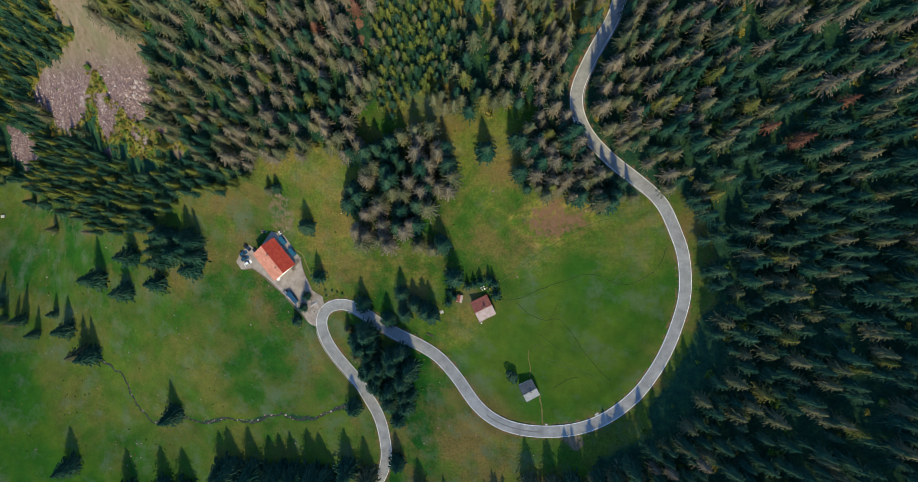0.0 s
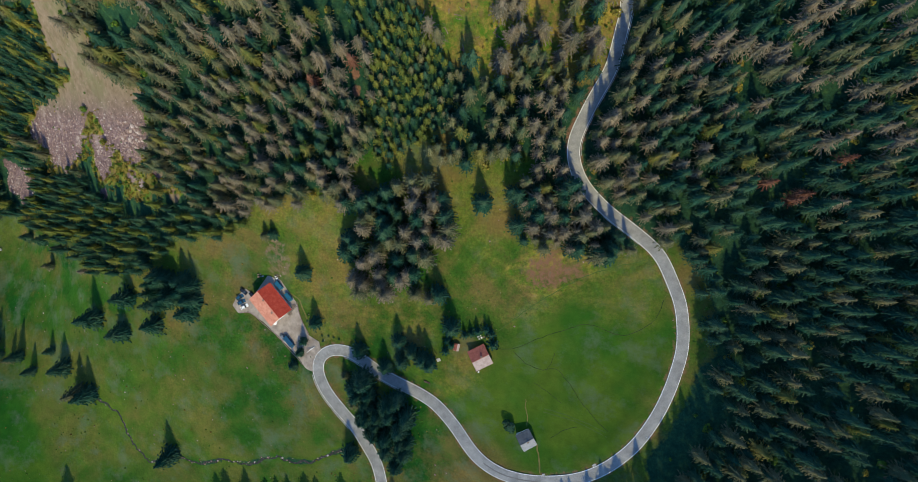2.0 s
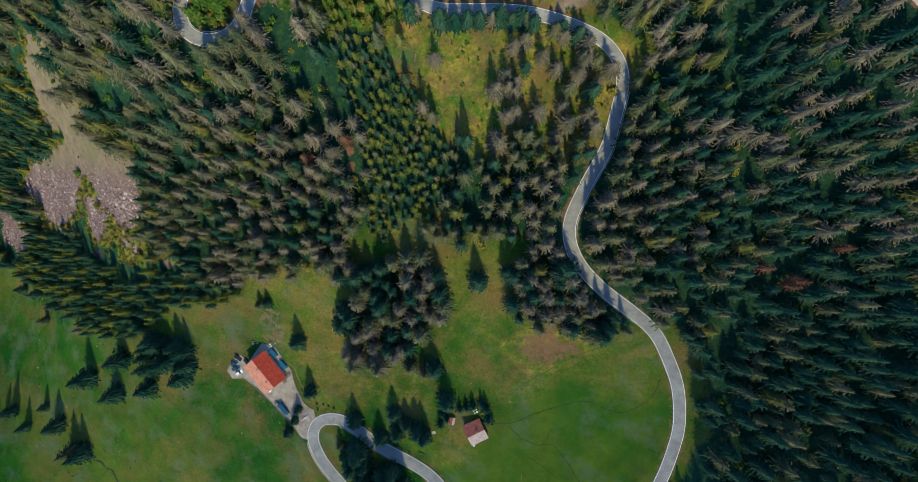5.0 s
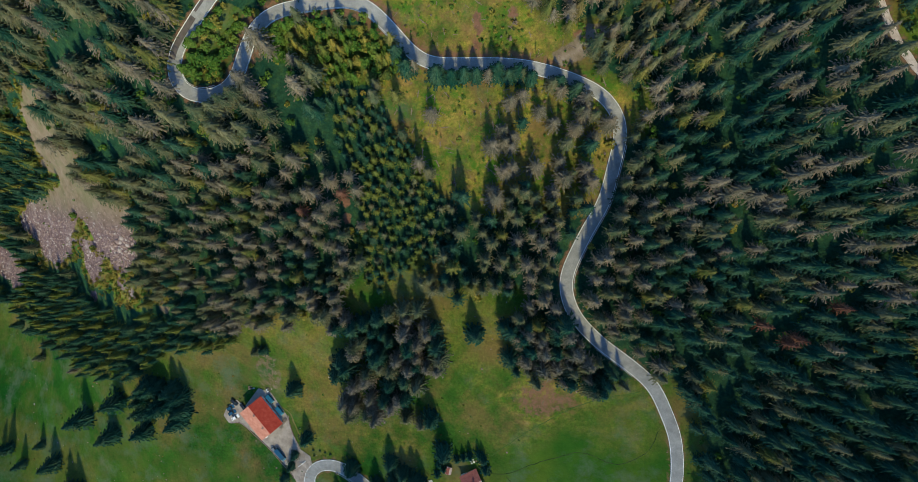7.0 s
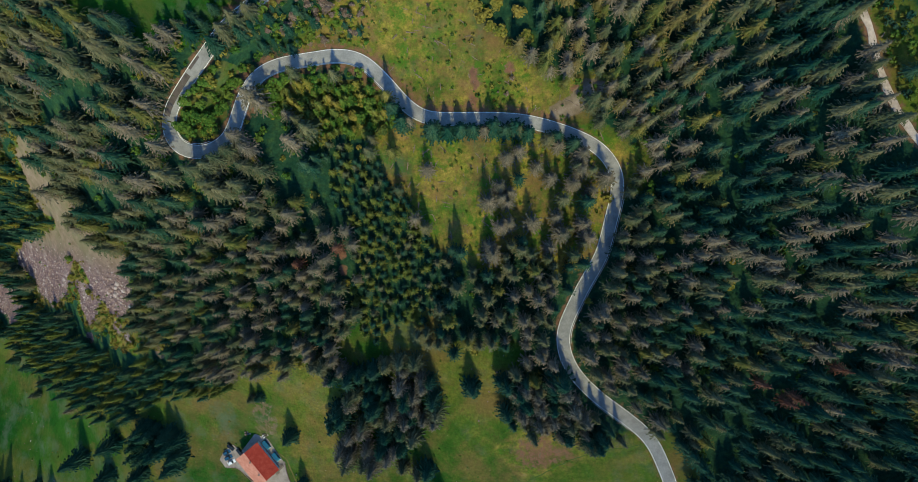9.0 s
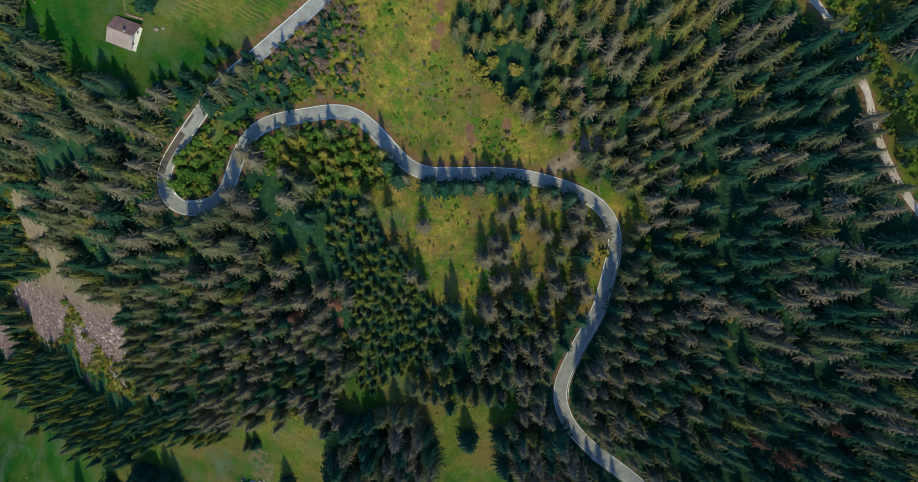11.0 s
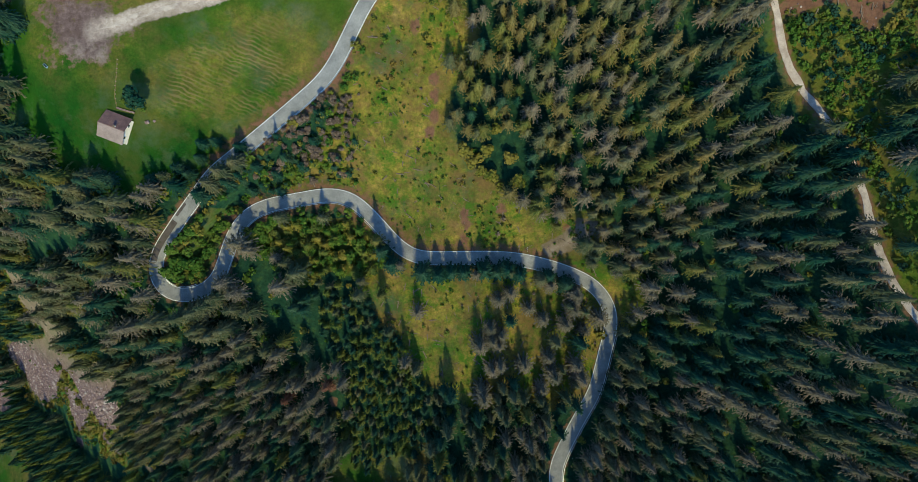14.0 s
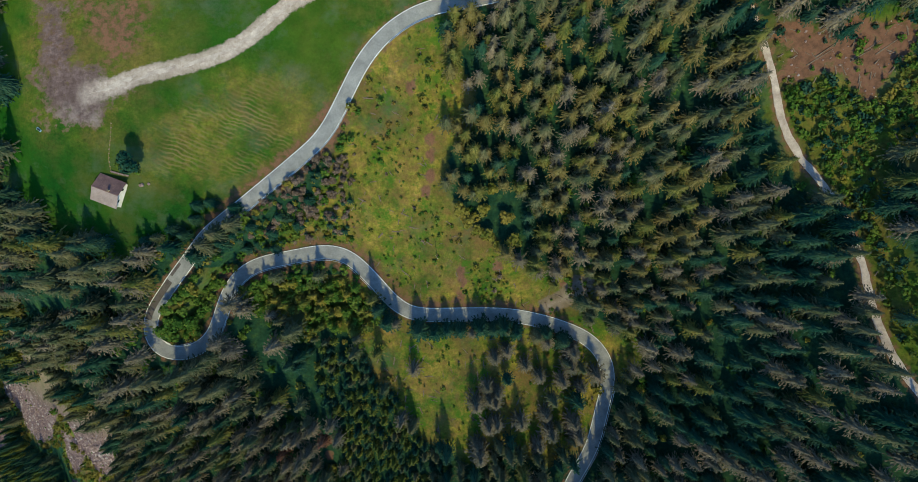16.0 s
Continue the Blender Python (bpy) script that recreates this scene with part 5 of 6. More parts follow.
def car(label, at, turn, colour, length=4.3, width=1.8, height=1.45, van=False):
    x, y = at
    root = tagged(new("van" if van else "car"), label, "van" if van else "car", "parked vehicles at the inn")
    mat = PAINTS[colour]
    hl, hw = length / 2, width / 2
    top = height if van else 0.62 * height
    bonnet = 0.78 if van else 0.95
    prof = [(-hl, 0.3), (hl, 0.3), (hl, 0.55 * height), (hl * bonnet, 0.6 * height), (hl * 0.62, top), (-hl * 0.92, top), (-hl, 0.55 * height)]
    bm = bmesh.new()
    rings = []
    for yy in (-hw, hw):
        rings.append([bm.verts.new((px, yy, pz)) for px, pz in prof])
    for i in range(len(prof)):
        k = (i + 1) % len(prof)
        bm.faces.new((rings[0][i], rings[0][k], rings[1][k], rings[1][i]))
    bm.faces.new(rings[0][::-1])
    bm.faces.new(rings[1])
    bmesh.ops.recalc_face_normals(bm, faces=bm.faces[:])
    bmesh.ops.bevel(bm, geom=bm.edges[:], offset=0.07, segments=1, affect="EDGES")
    body = part("body", bm, mat, root)
    if not van:
        bm = bmesh.new()
        low = [(-hl * 0.86, top - 0.02), (hl * 0.45, top - 0.02)]
        vs = []
        for (fx, z), inset in ((low[0], 0), (low[1], 0), ((hl * 0.14, height), 0.16), ((-hl * 0.66, height), 0.16)):
            vs.append([bm.verts.new((fx, s * (hw - 0.08 - inset), z)) for s in (-1, 1)])
        for a, b in ((0, 1), (1, 2), (2, 3), (3, 0)):
            bm.faces.new((vs[a][0], vs[b][0], vs[b][1], vs[a][1]))
        bm.faces.new([w[0] for w in vs])
        bm.faces.new([w[1] for w in vs][::-1])
        bmesh.ops.recalc_face_normals(bm, faces=bm.faces[:])
        part("windows", bm, M_GLASS, root)
        part("roof", box_bm(-hl * 0.64, hl * 0.12, -hw + 0.26, hw - 0.26, height, height + 0.04, 0.015), mat, root)
    else:
        part("windscreen", box_bm(hl * 0.66, hl * 0.76, -hw + 0.12, hw - 0.12, 0.62 * height, 0.9 * height, 0.02), M_GLASS, root)
    for sx in (-0.62, 0.64):
        for sy in (-1, 1):
            bm = bmesh.new()
            bmesh.ops.create_cone(bm, cap_ends=True, segments=14, radius1=0.32, radius2=0.32, depth=0.22, matrix=Matrix.Translation((sx * hl, sy * (hw - 0.08), 0.32)) @ Matrix.Rotation(radians(90), 4, "X"))
            part("wheel", bm, M_TYRE, root)
    for sy in (-1, 1):
        part("headlight", box_bm(hl - 0.02, hl + 0.03, sy * hw * 0.72 - 0.18, sy * hw * 0.72 + 0.18, 0.48 * height, 0.56 * height, 0.01), M_LINE, root)
    z = float(yard_top(np.array([x]), np.array([y]))[0]) if inside(np.array([x]), np.array([y]), YARD)[0] else float(terrain([x], [y])[0])
    root.matrix_basis = pose(x, y, z, 0, 0, turn)


car("black car parked on the gravel beside the inn", (-109.9, -3.4), -40, "black")
car("dark blue car parked beside the inn", (-112.2, -6.4), 28, "blue")
car("dark blue estate car parked beside another", (-111.4, -9.0), 28, "blue", 4.5)
car("white car parked at the yard's edge", (-109.8, -11.4), 30, "white")
car("black car close to the inn's corner", (-105.0, -5.4), -52, "black", 4.0)
car("blue van parked behind the inn", (-89.6, 0.2), -51, "teal", 4.9, 2.0, 2.1, True)
car("dark teal van parked behind the inn", (-84.6, -5.6), -51, "teal", 4.9, 2.0, 2.1, True)
car("dark blue camper van parked along the yard's wall", (-85.4, -28.8), -51, "blue", 7.2, 2.2, 2.6, True)
car("grey car parked beside the camper van", (-88.6, -27.0), -51, "grey", 4.4)

barrier = tagged(new("barrier"), "white barrier across the yard's entrance", "barrier")
part("beam", box_bm(-2.4, 2.4, -0.12, 0.12, 0.7, 0.95, 0.02), M_LINE, barrier)
for px in (-2.2, 2.2):
    part("post", box_bm(px - 0.1, px + 0.1, -0.1, 0.1, -0.5, 0.7, 0.01), M_LINE, barrier)
barrier.matrix_basis = pose(-73.2, -32.0, float(terrain([-73.2], [-32.0])[0]), 0, 0, 37)


# ---- along the roads ----
def guard_rail(label, start, end, side):
    """A steel rail on posts along a stretch of the road's run, in metres."""
    i, j = int(start / 2), int(end / 2)
    line, z = ROAD[i:j], ROAD_Z[i:j]
    t = np.gradient(line, axis=0)
    t /= np.linalg.norm(t, axis=1)[:, None]
    off = line + np.c_[-t[:, 1], t[:, 0]] * side * 3.15
    rail = strip("guard_rail", off, z, 0.07, -0.07, 0.75, M_STEEL, 0.32)
    tagged(rail, label, "guard rail")
    for k in range(0, len(off), 2):
        px, py = off[k]
        post = part("post", box_bm(px - 0.06, px + 0.06, py - 0.06, py + 0.06, z[k] - 0.5, z[k] + 0.55), M_STEEL, rail)




def run_at(x, y):
    return float(2 * np.argmin((ROAD[:, 0] - x) ** 2 + (ROAD[:, 1] - y) ** 2))


guard_rail("weathered steel guard rail outside the lower bend", run_at(-52, -71), run_at(-70, -42), 1)
guard_rail("steel guard rail between the two limbs of the lower bend", run_at(-55, -32), run_at(-22, -49), -1)
guard_rail("steel guard rail outside the upper hairpin", run_at(-92, 141), run_at(-109.5, 151), -1)
guard_rail("steel guard rail above the shrubby bank", run_at(-70, 193), run_at(-30, 233), -1)
guard_rail("steel guard rail along the road above the young wood", run_at(-18, 160), run_at(-85, 144), 1)
guard_rail("steel guard rail beside the wooded slope", run_at(51, 58), run_at(73, 122), -1)
guard_rail("steel guard rail above the upper bend", run_at(-15, 254), run_at(4, 263), -1)


def utility_pole(x, y, turn):
    root = tagged(new("utility_pole"), "weathered wooden utility pole with a crossarm", "pole", "utility poles")
    bm = bmesh.new()
    bmesh.ops.create_cone(bm, cap_ends=True, segments=8, radius1=0.17, radius2=0.11, depth=10.5, matrix=Matrix.Translation((0, 0, 4.25)))
    part("pole", bm, M_BARK, root)
    part("crossarm", box_bm(-0.9, 0.9, -0.07, 0.07, 8.7, 8.85, 0.01), M_TIMBER, root)
    for px in (-0.75, 0.0, 0.75):
        bm = bmesh.new()
        bmesh.ops.create_cone(bm, cap_ends=True, segments=8, radius1=0.08, radius2=0.05, depth=0.25, matrix=Matrix.Translation((px, 0, 8.98 if px else 9.6)))
        part("insulator", bm, M_LINE, root)
    root.matrix_basis = pose(x, y, float(terrain([x], [y])[0]), 0, 0, turn)


for k, (x, y) in enumerate(POLES):
    utility_pole(x, y, 20 + 35 * k)

for x, y in MARKS:
    mark = tagged(new("marker_post"), "white roadside marker post", "marker post", "marker posts")
    part("post", box_bm(-0.1, 0.1, -0.07, 0.07, -0.4, 1.05, 0.03), M_LINE, mark)
    part("band", box_bm(-0.105, 0.105, -0.075, 0.075, 0.72, 0.88), M_TYRE, mark)
    mark.matrix_basis = pose(x, y, float(terrain([x], [y])[0]))

guard_rail("pale steel guard rail beside the bend below the forest", run_at(79.4, 20.9), run_at(61.6, 33.7), 1)


# ---- ditches, paths and the brook ----
M_DITCH = plain("wet_dark_grass", ((0.3, (0.022, 0.048, 0.010)), (0.7, (0.060, 0.080, 0.026))), 0.5, 0.95)
M_PATH = plain("trodden_path", ((0.3, (0.105, 0.115, 0.030)), (0.7, (0.190, 0.165, 0.058))), 0.6, 0.95)
M_RUT = plain("flattened_grass", ((0.3, (0.050, 0.100, 0.020)), (0.7, (0.085, 0.120, 0.030))), 0.5, 0.95)
M_BROOK = plain("brook_bed", ((0.3, (0.020, 0.024, 0.022)), (0.6, (0.05, 0.05, 0.045)), (0.75, (0.16, 0.15, 0.13))), 0.9, 0.5)


def wavy(pts, every, amount, seed):
    line = smooth_line(pts, every)
    rnd = np.random.default_rng(seed)
    k = np.ones(3) / 3
    for c in (0, 1):
        line[:, c] += np.convolve(rnd.normal(0, amount, len(line)), k, "same")
    return line


def groove(name, label, category, pts, half, mat, seed, lift=0.06, rough=0.25):
    line = wavy(pts, 1.0, rough, seed)
    ob = strip(name, line, terrain(line[:, 0], line[:, 1]), half, -half, lift, mat, 0.5)
    tagged(ob, label, category, kind="structure")


groove("ditch", "narrow dark drainage ditch winding across the meadow", "ditch", [(19.3, -27.2), (26.0, -27.1), (39.1, -21.4), (48.2, -18.1), (59.8, -14.8), (73.9, -19.7), (82.4, -16.4), (88.4, -11.1), (91.2, -2.1)], 0.16, M_DITCH, 1)
groove("ditch", "narrow dark drainage ditch winding across the meadow", "ditch", [(26.6, -28.2), (32.8, -34.1), (40.7, -36.7), (46.0, -35.8), (52.6, -43.7), (57.7, -51.6), (65.3, -60.5), (68.9, -63.4)], 0.16, M_DITCH, 2)
groove("ditch", "short dark side ditch in the meadow", "ditch", [(41.5, -36.7), (44.6, -31.7), (44.8, -28.4)], 0.13, M_DITCH, 3)
groove("ditch", "short dark side ditch in the meadow", "ditch", [(36.3, -42.8), (42.2, -46.7), (48.7, -51.9)], 0.12, M_DITCH, 4)
groove("ditch", "short dark side ditch in the meadow", "ditch", [(43.5, -67.9), (48.7, -64.1), (55.7, -61.8)], 0.13, M_DITCH, 5)
groove("path", "trodden yellowish path from the hut to the road", "path", [(37.5, -71.5), (38.3, -78.2), (39.1, -84.9)], 0.45, M_PATH, 6)
groove("path", "stony footpath behind the farmhouse", "path", FARMPATH, 0.16, M_PATH, 7)
groove("brook", "narrow brook with stones crossing the meadow", "brook", BROOK, 0.7, M_BROOK, 8, 0.05, 0.9)


# ---- stones ----
def rock_shape(seed):
    rnd = random.Random(seed)
    bm = bmesh.new()
    bmesh.ops.create_icosphere(bm, subdivisions=1, radius=1)
    for w in bm.verts:
        w.co *= rnd.uniform(0.7, 1.2)
        w.co.z *= 0.7
    v = np.array([w.co[:] for w in bm.verts])
    f = [tuple(w.index for w in g.verts) for g in bm.faces]
    bm.free()
    return (v, f), (np.zeros((3, 3)), [(0, 1, 2)])


ROCKS = [rock_shape(s) for s in range(6)]


def rubble(name, label, pts, sizes, seed):
    rnd = random.Random(seed)
    z = terrain(pts[:, 0], pts[:, 1])
    stand(name, label, "rocks", [(ROCKS[rnd.randrange(6)], x, y, h + 0.1 * s, s, rnd.uniform(0.7, 1.1), rnd.uniform(0, 6.28), 1 if rnd.random() < 0.18 else 0) for (x, y), h, s in zip(pts, z, sizes)], [M_ROCK, M_ROCK_PALE, M_ROCK])


def strew_scree():
    p, rnd = scatter(1.0, 31, -310, -130, 45, 145)
    low = 1 - np.clip((p[:, 1] - 94.68 - -0.173 * (p[:, 0] + 200) + 8) / 14, 0, 1)
    keep = within(p, SCREE, SCREE_TONGUE, SCREE_LOW) & (rnd.random(len(p)) < 0.10 + 0.80 * low)
    p, low = p[keep], low[keep]
    rubble("scree_rocks", "grey angular rocks strewn over the scree", p, 0.08 + rnd.random(len(p)) ** 3.0 * (0.20 + 0.52 * low + 0.85 * low * np.exp(-(((p[:, 0] + 164) / 13) ** 2 + ((p[:, 1] - 82) / 16) ** 2))), 1)
    q = wavy(BROOK, 1.2, 0.9, 41)
    q = q[np.random.default_rng(2).random(len(q)) < 0.6]
    rubble("brook_stones", "pale stones lying along the brook", q, 0.15 + np.random.default_rng(3).random(len(q)) ** 2 * 0.55, 2)
    q, rnd = scatter(2.4, 33, 105, 170, 215, 255)
    q = q[within(q, RED_SOIL) & (rnd.random(len(q)) < 0.3)]
    rubble("clearing_stones", "scattered stones on bare reddish soil", q, 0.15 + rnd.random(len(q)) * 0.4, 3)
    q, rnd = scatter(1.6, 35, 30, 70, 145, 175)
    q = q[within(q, WASH) & (rnd.random(len(q)) < 0.5)]
    rubble("bank_stones", "small stones on a bare bank above the road", q, 0.1 + rnd.random(len(q)) * 0.3, 4)

    q, rnd = scatter(5.0, 37, -290, 100, -140, 70)
    q = q[within(q, MEADOW) & (rnd.random(len(q)) < 0.10 + 0.25 * (np.sin(q[:, 0] * 0.09) * np.cos(q[:, 1] * 0.11 + 1) > 0.25)) & clear_of_roads(q, 1.0) & ~within(q, YARD, LUSH_LOOP)]
    rubble("meadow_stones", "small pale stones scattered in the meadow grass", q, 0.12 + rnd.random(len(q)) ** 3 * 0.45, 5)
    q, rnd = scatter(4.0, 39, -290, 60, -140, 70)
    q = q[within(q, MEADOW) & (rnd.random(len(q)) < 0.05 + 0.30 * (np.sin(q[:, 0] * 0.07 + 2) * np.cos(q[:, 1] * 0.10) > 0.3)) & clear_of_roads(q, 1.0) & ~within(q, YARD, LUSH_LOOP)]
    z = terrain(q[:, 0], q[:, 1])
    stand("grass_tussocks", "dark green tussocks of coarse grass in the meadow", "grass", [(BUSH_SHAPES[rnd.integers(4)], x, y, h - 0.25, rnd.uniform(0.2, 0.55), rnd.uniform(0.5, 0.9), rnd.uniform(0, 6.28), 0 if rnd.random() < 0.7 else 1) for (x, y), h in zip(q, z)], [M_LEAF, M_OCHRE, M_BARK])


strew_scree()


def fallen_log(x, y, turn, length, radius):
    z = [float(terrain([x + math.cos(radians(turn)) * s * length / 2], [y + math.sin(radians(turn)) * s * length / 2])[0]) for s in (-1, 1)]
    tilt = math.degrees(math.atan2(z[1] - z[0], length))
    root = tagged(new("fallen_log"), "pale felled spruce trunk lying on bare soil", "log", "felled trunks")
    bm = bmesh.new()
    bmesh.ops.create_cone(bm, cap_ends=True, segments=8, radius1=radius, radius2=radius * 0.5, depth=length, matrix=Matrix.Rotation(radians(90), 4, "Y"))
    part("trunk", bm, M_TIMBER, root)
    rnd = random.Random(int(x * 10))
    for k in range(5):
        s = rnd.uniform(-0.3, 0.48) * length
        bm = bmesh.new()
        bmesh.ops.create_cone(bm, cap_ends=True, segments=5, radius1=0.05, radius2=0.02, depth=0.9, matrix=Matrix.Translation((s, 0, 0)) @ Matrix.Rotation(rnd.uniform(0, 3.1), 4, "X") @ Matrix.Translation((0, 0, 0.45)))
        part("branch_stub", bm, M_BARK, root)
    root.matrix_basis = pose(x, y, sum(z) / 2 + radius * 0.8, 0, -tilt, turn)


def stick_shape(seed):
    """A thin crooked stick: a bent four-sided bar with one side twig."""
    rnd = random.Random(seed)
    v, f = [], []
    for dx, dy, turn, long, thick in ((0, 0, 0, 1.0, 0.05), (0.1, 0.0, rnd.uniform(0.5, 1.1), 0.45, 0.03)):
        base = len(v)
        for k in range(3):
            s = (k / 2 - 0.5) * long
            cx, cy = dx + s * math.cos(turn), dy + s * math.sin(turn) + rnd.uniform(-0.04, 0.04)
            r = thick * (1 - 0.3 * k / 2)
            v += [(cx, cy - r, -r), (cx, cy + r, -r), (cx, cy + r, r), (cx, cy - r, r)]
        for k in range(2):
            o = base + 4 * k
            f += [(o + j, o + (j + 1) % 4, o + 4 + (j + 1) % 4, o + 4 + j) for j in range(4)]
    return (np.array(v), f), (np.zeros((3, 3)), [(0, 1, 2)])


def strew_sticks():
    sticks = [stick_shape(s) for s in range(5)]
    p, rnd = scatter(3.2, 51, -60, 170, 90, 260)
    w = rnd.random(len(p))
    keep = (within(p, CLEAR) & (w < 0.22)) | (within(p, THIN) & (w < 0.25)) | (within(p, RED_SOIL) & (w < 0.5)) | (within(p, CUT) & (w < 0.12))
    p = p[keep & clear_of_roads(p, 0.8)]
    z = terrain(p[:, 0], p[:, 1])
    stand("brushwood", "grey-brown fallen sticks strewn over the clearings", "brushwood", [(sticks[rnd.integers(5)], x, y, h + 0.08, rnd.uniform(1.2, 4.5), 0.6, rnd.uniform(0, 6.28), 0) for (x, y), h in zip(p, z)], [M_TIMBER, M_BARK])


strew_sticks()

for k, (x, y) in enumerate(LOGS):
    fallen_log(x, y, (32, 35, 33, 30, 36, 28, 120, -20, 35, 80)[k], (9, 8, 10, 7, 8, 6, 4, 6, 8, 4)[k], 0.22)

MISC_TROUGH = (-135.2, 219.9)
trough = tagged(new("water_trough"), "pale blue metal water trough on the upper meadow", "trough")
part("basin", box_bm(-0.9, 0.9, -0.4, 0.4, -0.2, 0.55, 0.04), paint("pale_blue_paint", (0.35, 0.5, 0.58), 0.2), trough)
part("water", box_bm(-0.78, 0.78, -0.3, 0.3, 0.551, 0.56), M_GLASS, trough)
trough.matrix_basis = pose(*MISC_TROUGH, float(terrain([MISC_TROUGH[0]], [MISC_TROUGH[1]])[0]), 0, 0, -40)
stack = tagged(new("woodpile"), "dark stacked firewood beside the road", "woodpile")
for k in range(3):
    part("log_row", box_bm(-1.6, 1.6, -0.5 + k * 0.05, 0.5 - k * 0.05, k * 0.4 - 0.2, k * 0.4 + 0.19, 0.08), M_BARK, stack)
stack.matrix_basis = pose(-14.0, -45.6, float(terrain([-14.0], [-45.6])[0]), 0, 0, -20)


# ---- round the houses ----
def on_ground(x, y):
    if inside(np.array([x]), np.array([y]), YARD)[0]:
        return float(yard_top(np.array([x]), np.array([y]))[0])
    return float(terrain([x], [y])[0])


def slab_stone(name, label, category, group, x, y, sx, sy, sz, turn, mat, seed=0):
    """A flat stone or block with uneven corners."""
    rnd = random.Random(seed)
    bm = box_bm(-sx / 2, sx / 2, -sy / 2, sy / 2, -0.15, sz)
    for w in bm.verts:
        w.co.x *= rnd.uniform(0.75, 1.1)
        w.co.y *= rnd.uniform(0.75, 1.1)
    bmesh.ops.bevel(bm, geom=bm.edges[:], offset=0.05, segments=1, affect="EDGES")
    me = bpy.data.meshes.new(name)
    bm.to_mesh(me)
    bm.free()
    me.materials.append(mat)
    ob = tagged(new(name, me), label, category, group)
    ob.matrix_basis = pose(x, y, on_ground(x, y), 0, 0, turn)


step_line = smooth_line(FARMPATH, 1.5)
for k, (x, y) in enumerate(step_line):
    slab_stone("stepping_stone", "pale flat stepping stone in the grass", "stone", "stepping stones behind the farmhouse", float(x), float(y), 0.55, 0.42, 0.08, 37.0 * k, M_ROCK, k)
slab_stone("boulder", "pale boulder on the meadow beside the farmhouse", "boulder", "", *(-101.5, 200.8), 1.5, 1.1, 0.8, 20, M_ROCK, 91)
slab_stone("boulder", "small pale boulder on the meadow", "boulder", "", *(-99.1, 201.3), 0.9, 0.8, 0.5, 50, M_ROCK, 92)
slab_stone("boulder", "large pale boulder in the meadow grass", "boulder", "", *(-306.6, 16.6), 2.6, 1.8, 1.2, 10, M_KERB, 93)
slab_stone("concrete_slab", "pale concrete slab beside the road", "slab", "", *(62.9, -78.0), 3.2, 1.2, 0.12, 32, M_KERB, 94)
slab_stone("concrete_slab", "pale concrete slab at the road's edge below the hut", "slab", "", *(41.4, -85.0), 3.0, 0.9, 0.12, -4, M_KERB, 95)
slab_stone("concrete_slab", "pale concrete culvert slab beside the road", "slab", "", *(-8.1, -33.8), 2.2, 1.6, 0.3, 15, M_KERB, 96)


def picnic_table(x, y, turn, label):
    root = tagged(new("picnic_table"), label, "table", "tables outside the inn")
    for k in range(4):
        part("plank", box_bm(-1.0, 1.0, -0.4 + k * 0.2, -0.22 + k * 0.2, 0.71, 0.75), M_TIMBER, root)
    for s in (-1, 1):
        part("bench", box_bm(-1.0, 1.0, s * 0.75 - 0.13, s * 0.75 + 0.13, 0.41, 0.45), M_TIMBER, root)
        part("leg", box_bm(s * 0.8 - 0.05, s * 0.8 + 0.05, -0.7, 0.7, 0.30, 0.40), M_TIMBER, root)
        for q in (-1, 1):
            part("leg", box_bm(s * 0.8 - 0.05, s * 0.8 + 0.05, q * 0.45 - 0.05, q * 0.45 + 0.05, -0.1, 0.71), M_TIMBER, root)
    root.matrix_basis = pose(x, y, on_ground(x, y), 0, 0, turn)


def parasol(x, y, label, mat):
    root = tagged(new("parasol"), label, "parasol")
    bm = bmesh.new()
    bmesh.ops.create_cone(bm, segments=8, radius1=1.1, radius2=0.04, depth=0.45, matrix=Matrix.Translation((0, 0, 2.55)))
    part("canopy", bm, mat, root)
    bm = bmesh.new()
    bmesh.ops.create_cone(bm, cap_ends=True, segments=8, radius1=0.03, radius2=0.03, depth=2.6, matrix=Matrix.Translation((0, 0, 1.3)))
    part("pole", bm, M_STEEL, root)
    bm = bmesh.new()
    bmesh.ops.create_cone(bm, cap_ends=True, segments=10, radius1=0.32, radius2=0.28, depth=0.12, matrix=Matrix.Translation((0, 0, 0.06)))
    part("base", bm, M_KERB, root)
    root.matrix_basis = pose(x, y, on_ground(x, y))


parasol(*(-92.5, -19.3), "white parasol at the inn's corner", M_WHITE)
for x, y, turn in ((*(-83.3, -11.9), 40), (*(-81.9, -10.4), 35), (*(-84.4, -14.1), 50)):
    picnic_table(x, y, turn, "weathered wooden picnic table beside the inn's gable")


def crates(x, y, turn, label, mats):
    """A loose pile of boards and boxes."""
    rnd = random.Random(int(abs(x) * 7))
    root = tagged(new("crate_pile"), label, "clutter")
    for k in range(5):
        w, d, h = rnd.uniform(0.5, 1.1), rnd.uniform(0.4, 0.9), rnd.uniform(0.35, 0.8)
        cx, cy = (k % 3 - 1) * 1.15, (k // 3 - 0.5) * 1.1
        part("crate", box_bm(cx - w / 2, cx + w / 2, cy - d / 2, cy + d / 2, -0.1, h, 0.03), mats[k % len(mats)], root)
    root.matrix_basis = pose(x, y, on_ground(x, y), 0, 0, turn)


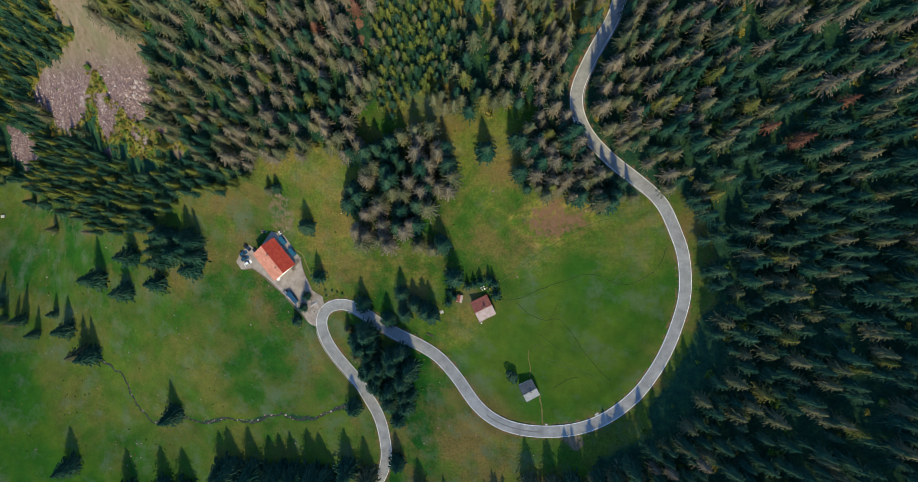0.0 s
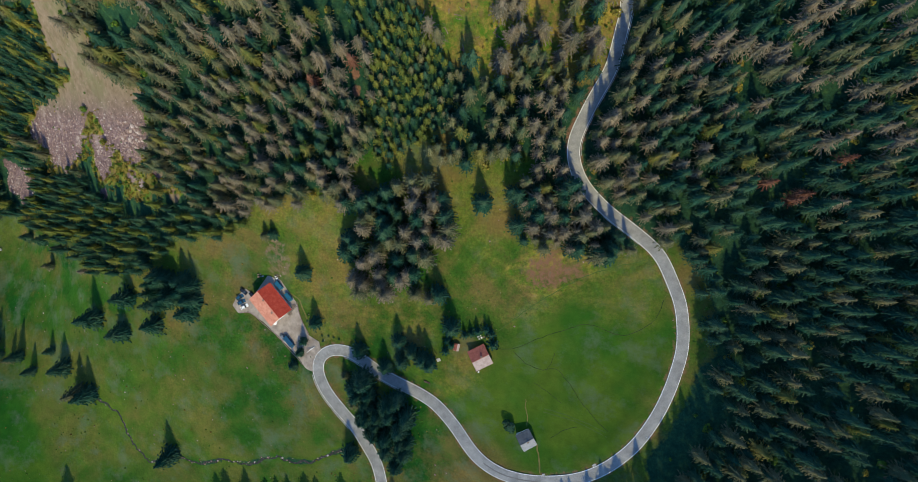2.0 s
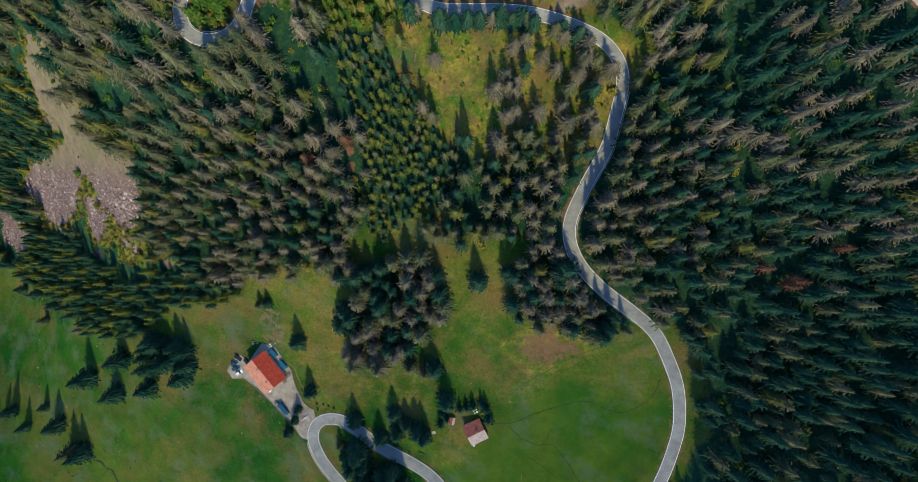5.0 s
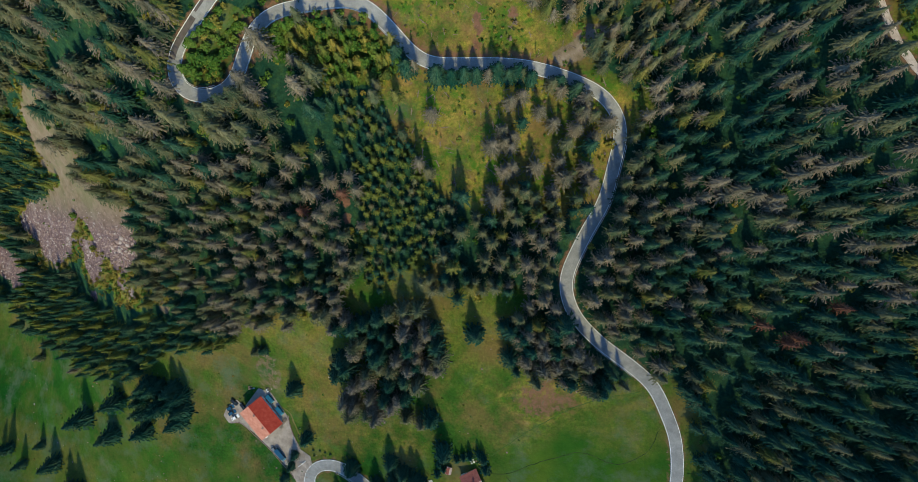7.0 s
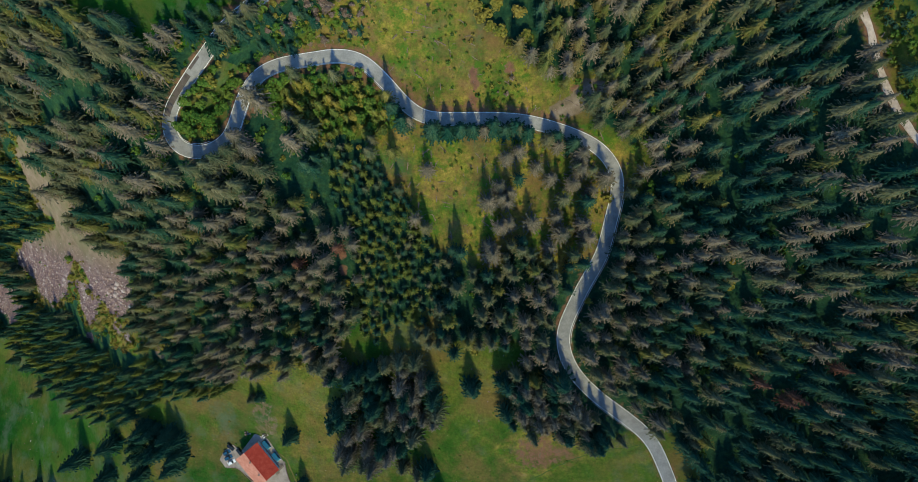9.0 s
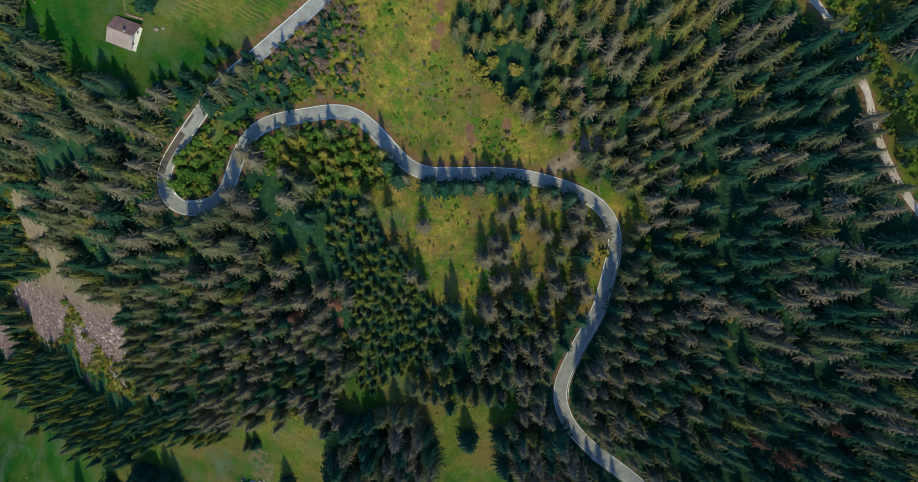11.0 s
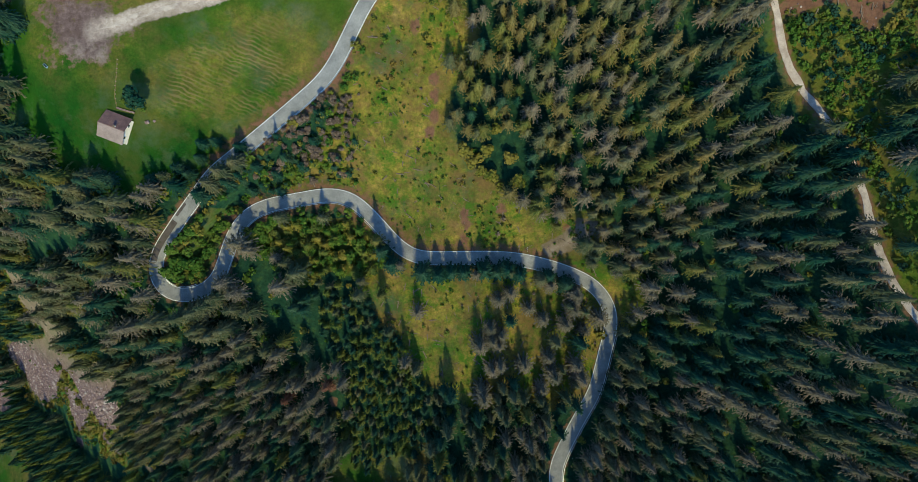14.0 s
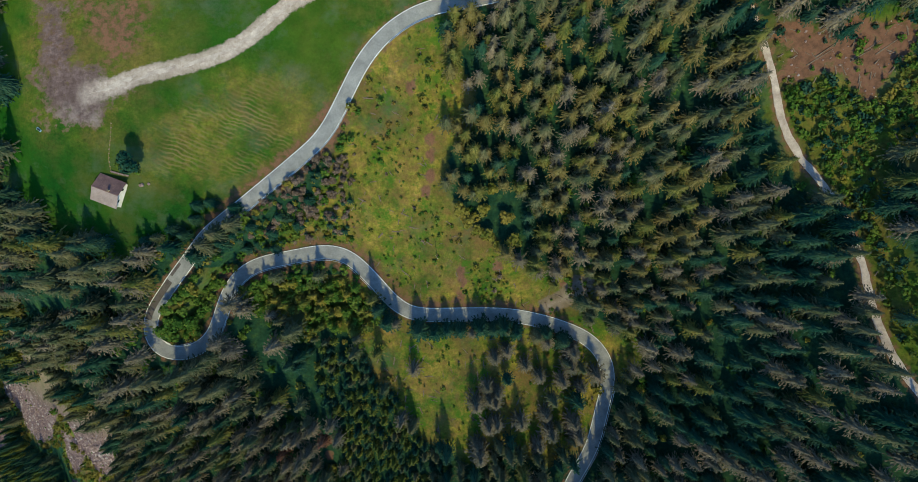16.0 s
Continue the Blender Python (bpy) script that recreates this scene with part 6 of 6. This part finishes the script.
crates(*(-90.1, 4.8), 35, "pale boards and boxes behind the inn", (M_WHITE, M_TIMBER, M_TILE_PALE))
crates(*(-99.8, 5.1), 10, "dark boxes and boards behind the inn", (M_TIMBER, M_SLATE, M_KERB))
crates(*(11.7, -21.8), 25, "pale boxes and stones beside the chalet", (M_KERB, M_WHITE, M_TIMBER))
crates(*(10.5, -37.4), 70, "garden furniture in front of the chalet", (M_WHITE, M_TIMBER))
for k, off in enumerate((0.0, 1.7)):
    groove("wheel_rut", "faint pale wheel rut across the meadow grass", "rut", [(40.5, -54.6 - off), (50.0, -56.8 - off), (60.0, -60.4 - off), (68.5, -64.0 - off)], 0.22, M_RUT, 21 + k, 0.02)
groove("path", "faint trodden path behind the hut", "path", [(33.0, -63.5), (33.2, -59.4), (32.4, -54.5), (32.1, -50.1)], 0.22, M_PATH, 9)
groove("path", "bare trodden path along the inn's upper side", "path", [(-83.6, -3.9), (-79.8, -5.9), (-76.9, -11.9), (-74.8, -17.2), (-72.4, -20.8)], 0.5, M_PATH, 10)
groove("ditch", "shallow overgrown ditch along the meadow's old boundary", "ditch", [(19.2, -19.2), (31.0, -9.6), (43.8, -0.8), (57.6, 7.0), (71.3, 11.4), (83.6, 14.6)], 0.16, M_RUT, 11)


def round_bush(x, y, s, mat, label):
    (cv, cf), (tv, tf) = BUSH_SHAPES[int(abs(x)) % 4]
    root = tagged(new("bush"), label, "bush")
    for part_name, v, f, m in (("crown", cv, cf, mat), ("stem", tv, tf, M_BARK)):
        ob = new(part_name, mesh_of(part_name, v.tolist(), f, m))
        ob.parent = root
    root.matrix_basis = pose(x, y, on_ground(x, y) - 0.1, 0, 0, x * 40) @ Matrix.Diagonal((s, s, s, 1))


round_bush(*(15.2, -21.8), 1.3, M_YELLOW, "yellowish garden bush beside the chalet")
round_bush(*(17.7, -24.8), 1.9, M_SPRUCE, "round dark garden bush beside the chalet")
for x, y, s in ((*(-108.3, 207.6), 0.9), (*(-107.2, 207.0), 1.1), (*(-105.8, 206.0), 1.0), (*(-101.9, 205.1), 0.9)):
    round_bush(x, y, s, M_LEAF, "low green bush of the farmhouse garden")
for x, y in [(-67.4, -24.8), (-63.9, -25.0), (-61.4, -25.6), (-66.9, -27.5), (-58.6, -26.4), (-26.9, -42.9), (-23.9, -44.5), (-20.5, -45.8)]:
    round_bush(x, y, 0.55, M_SPRUCE, "small dark shrub on the roadside bank")
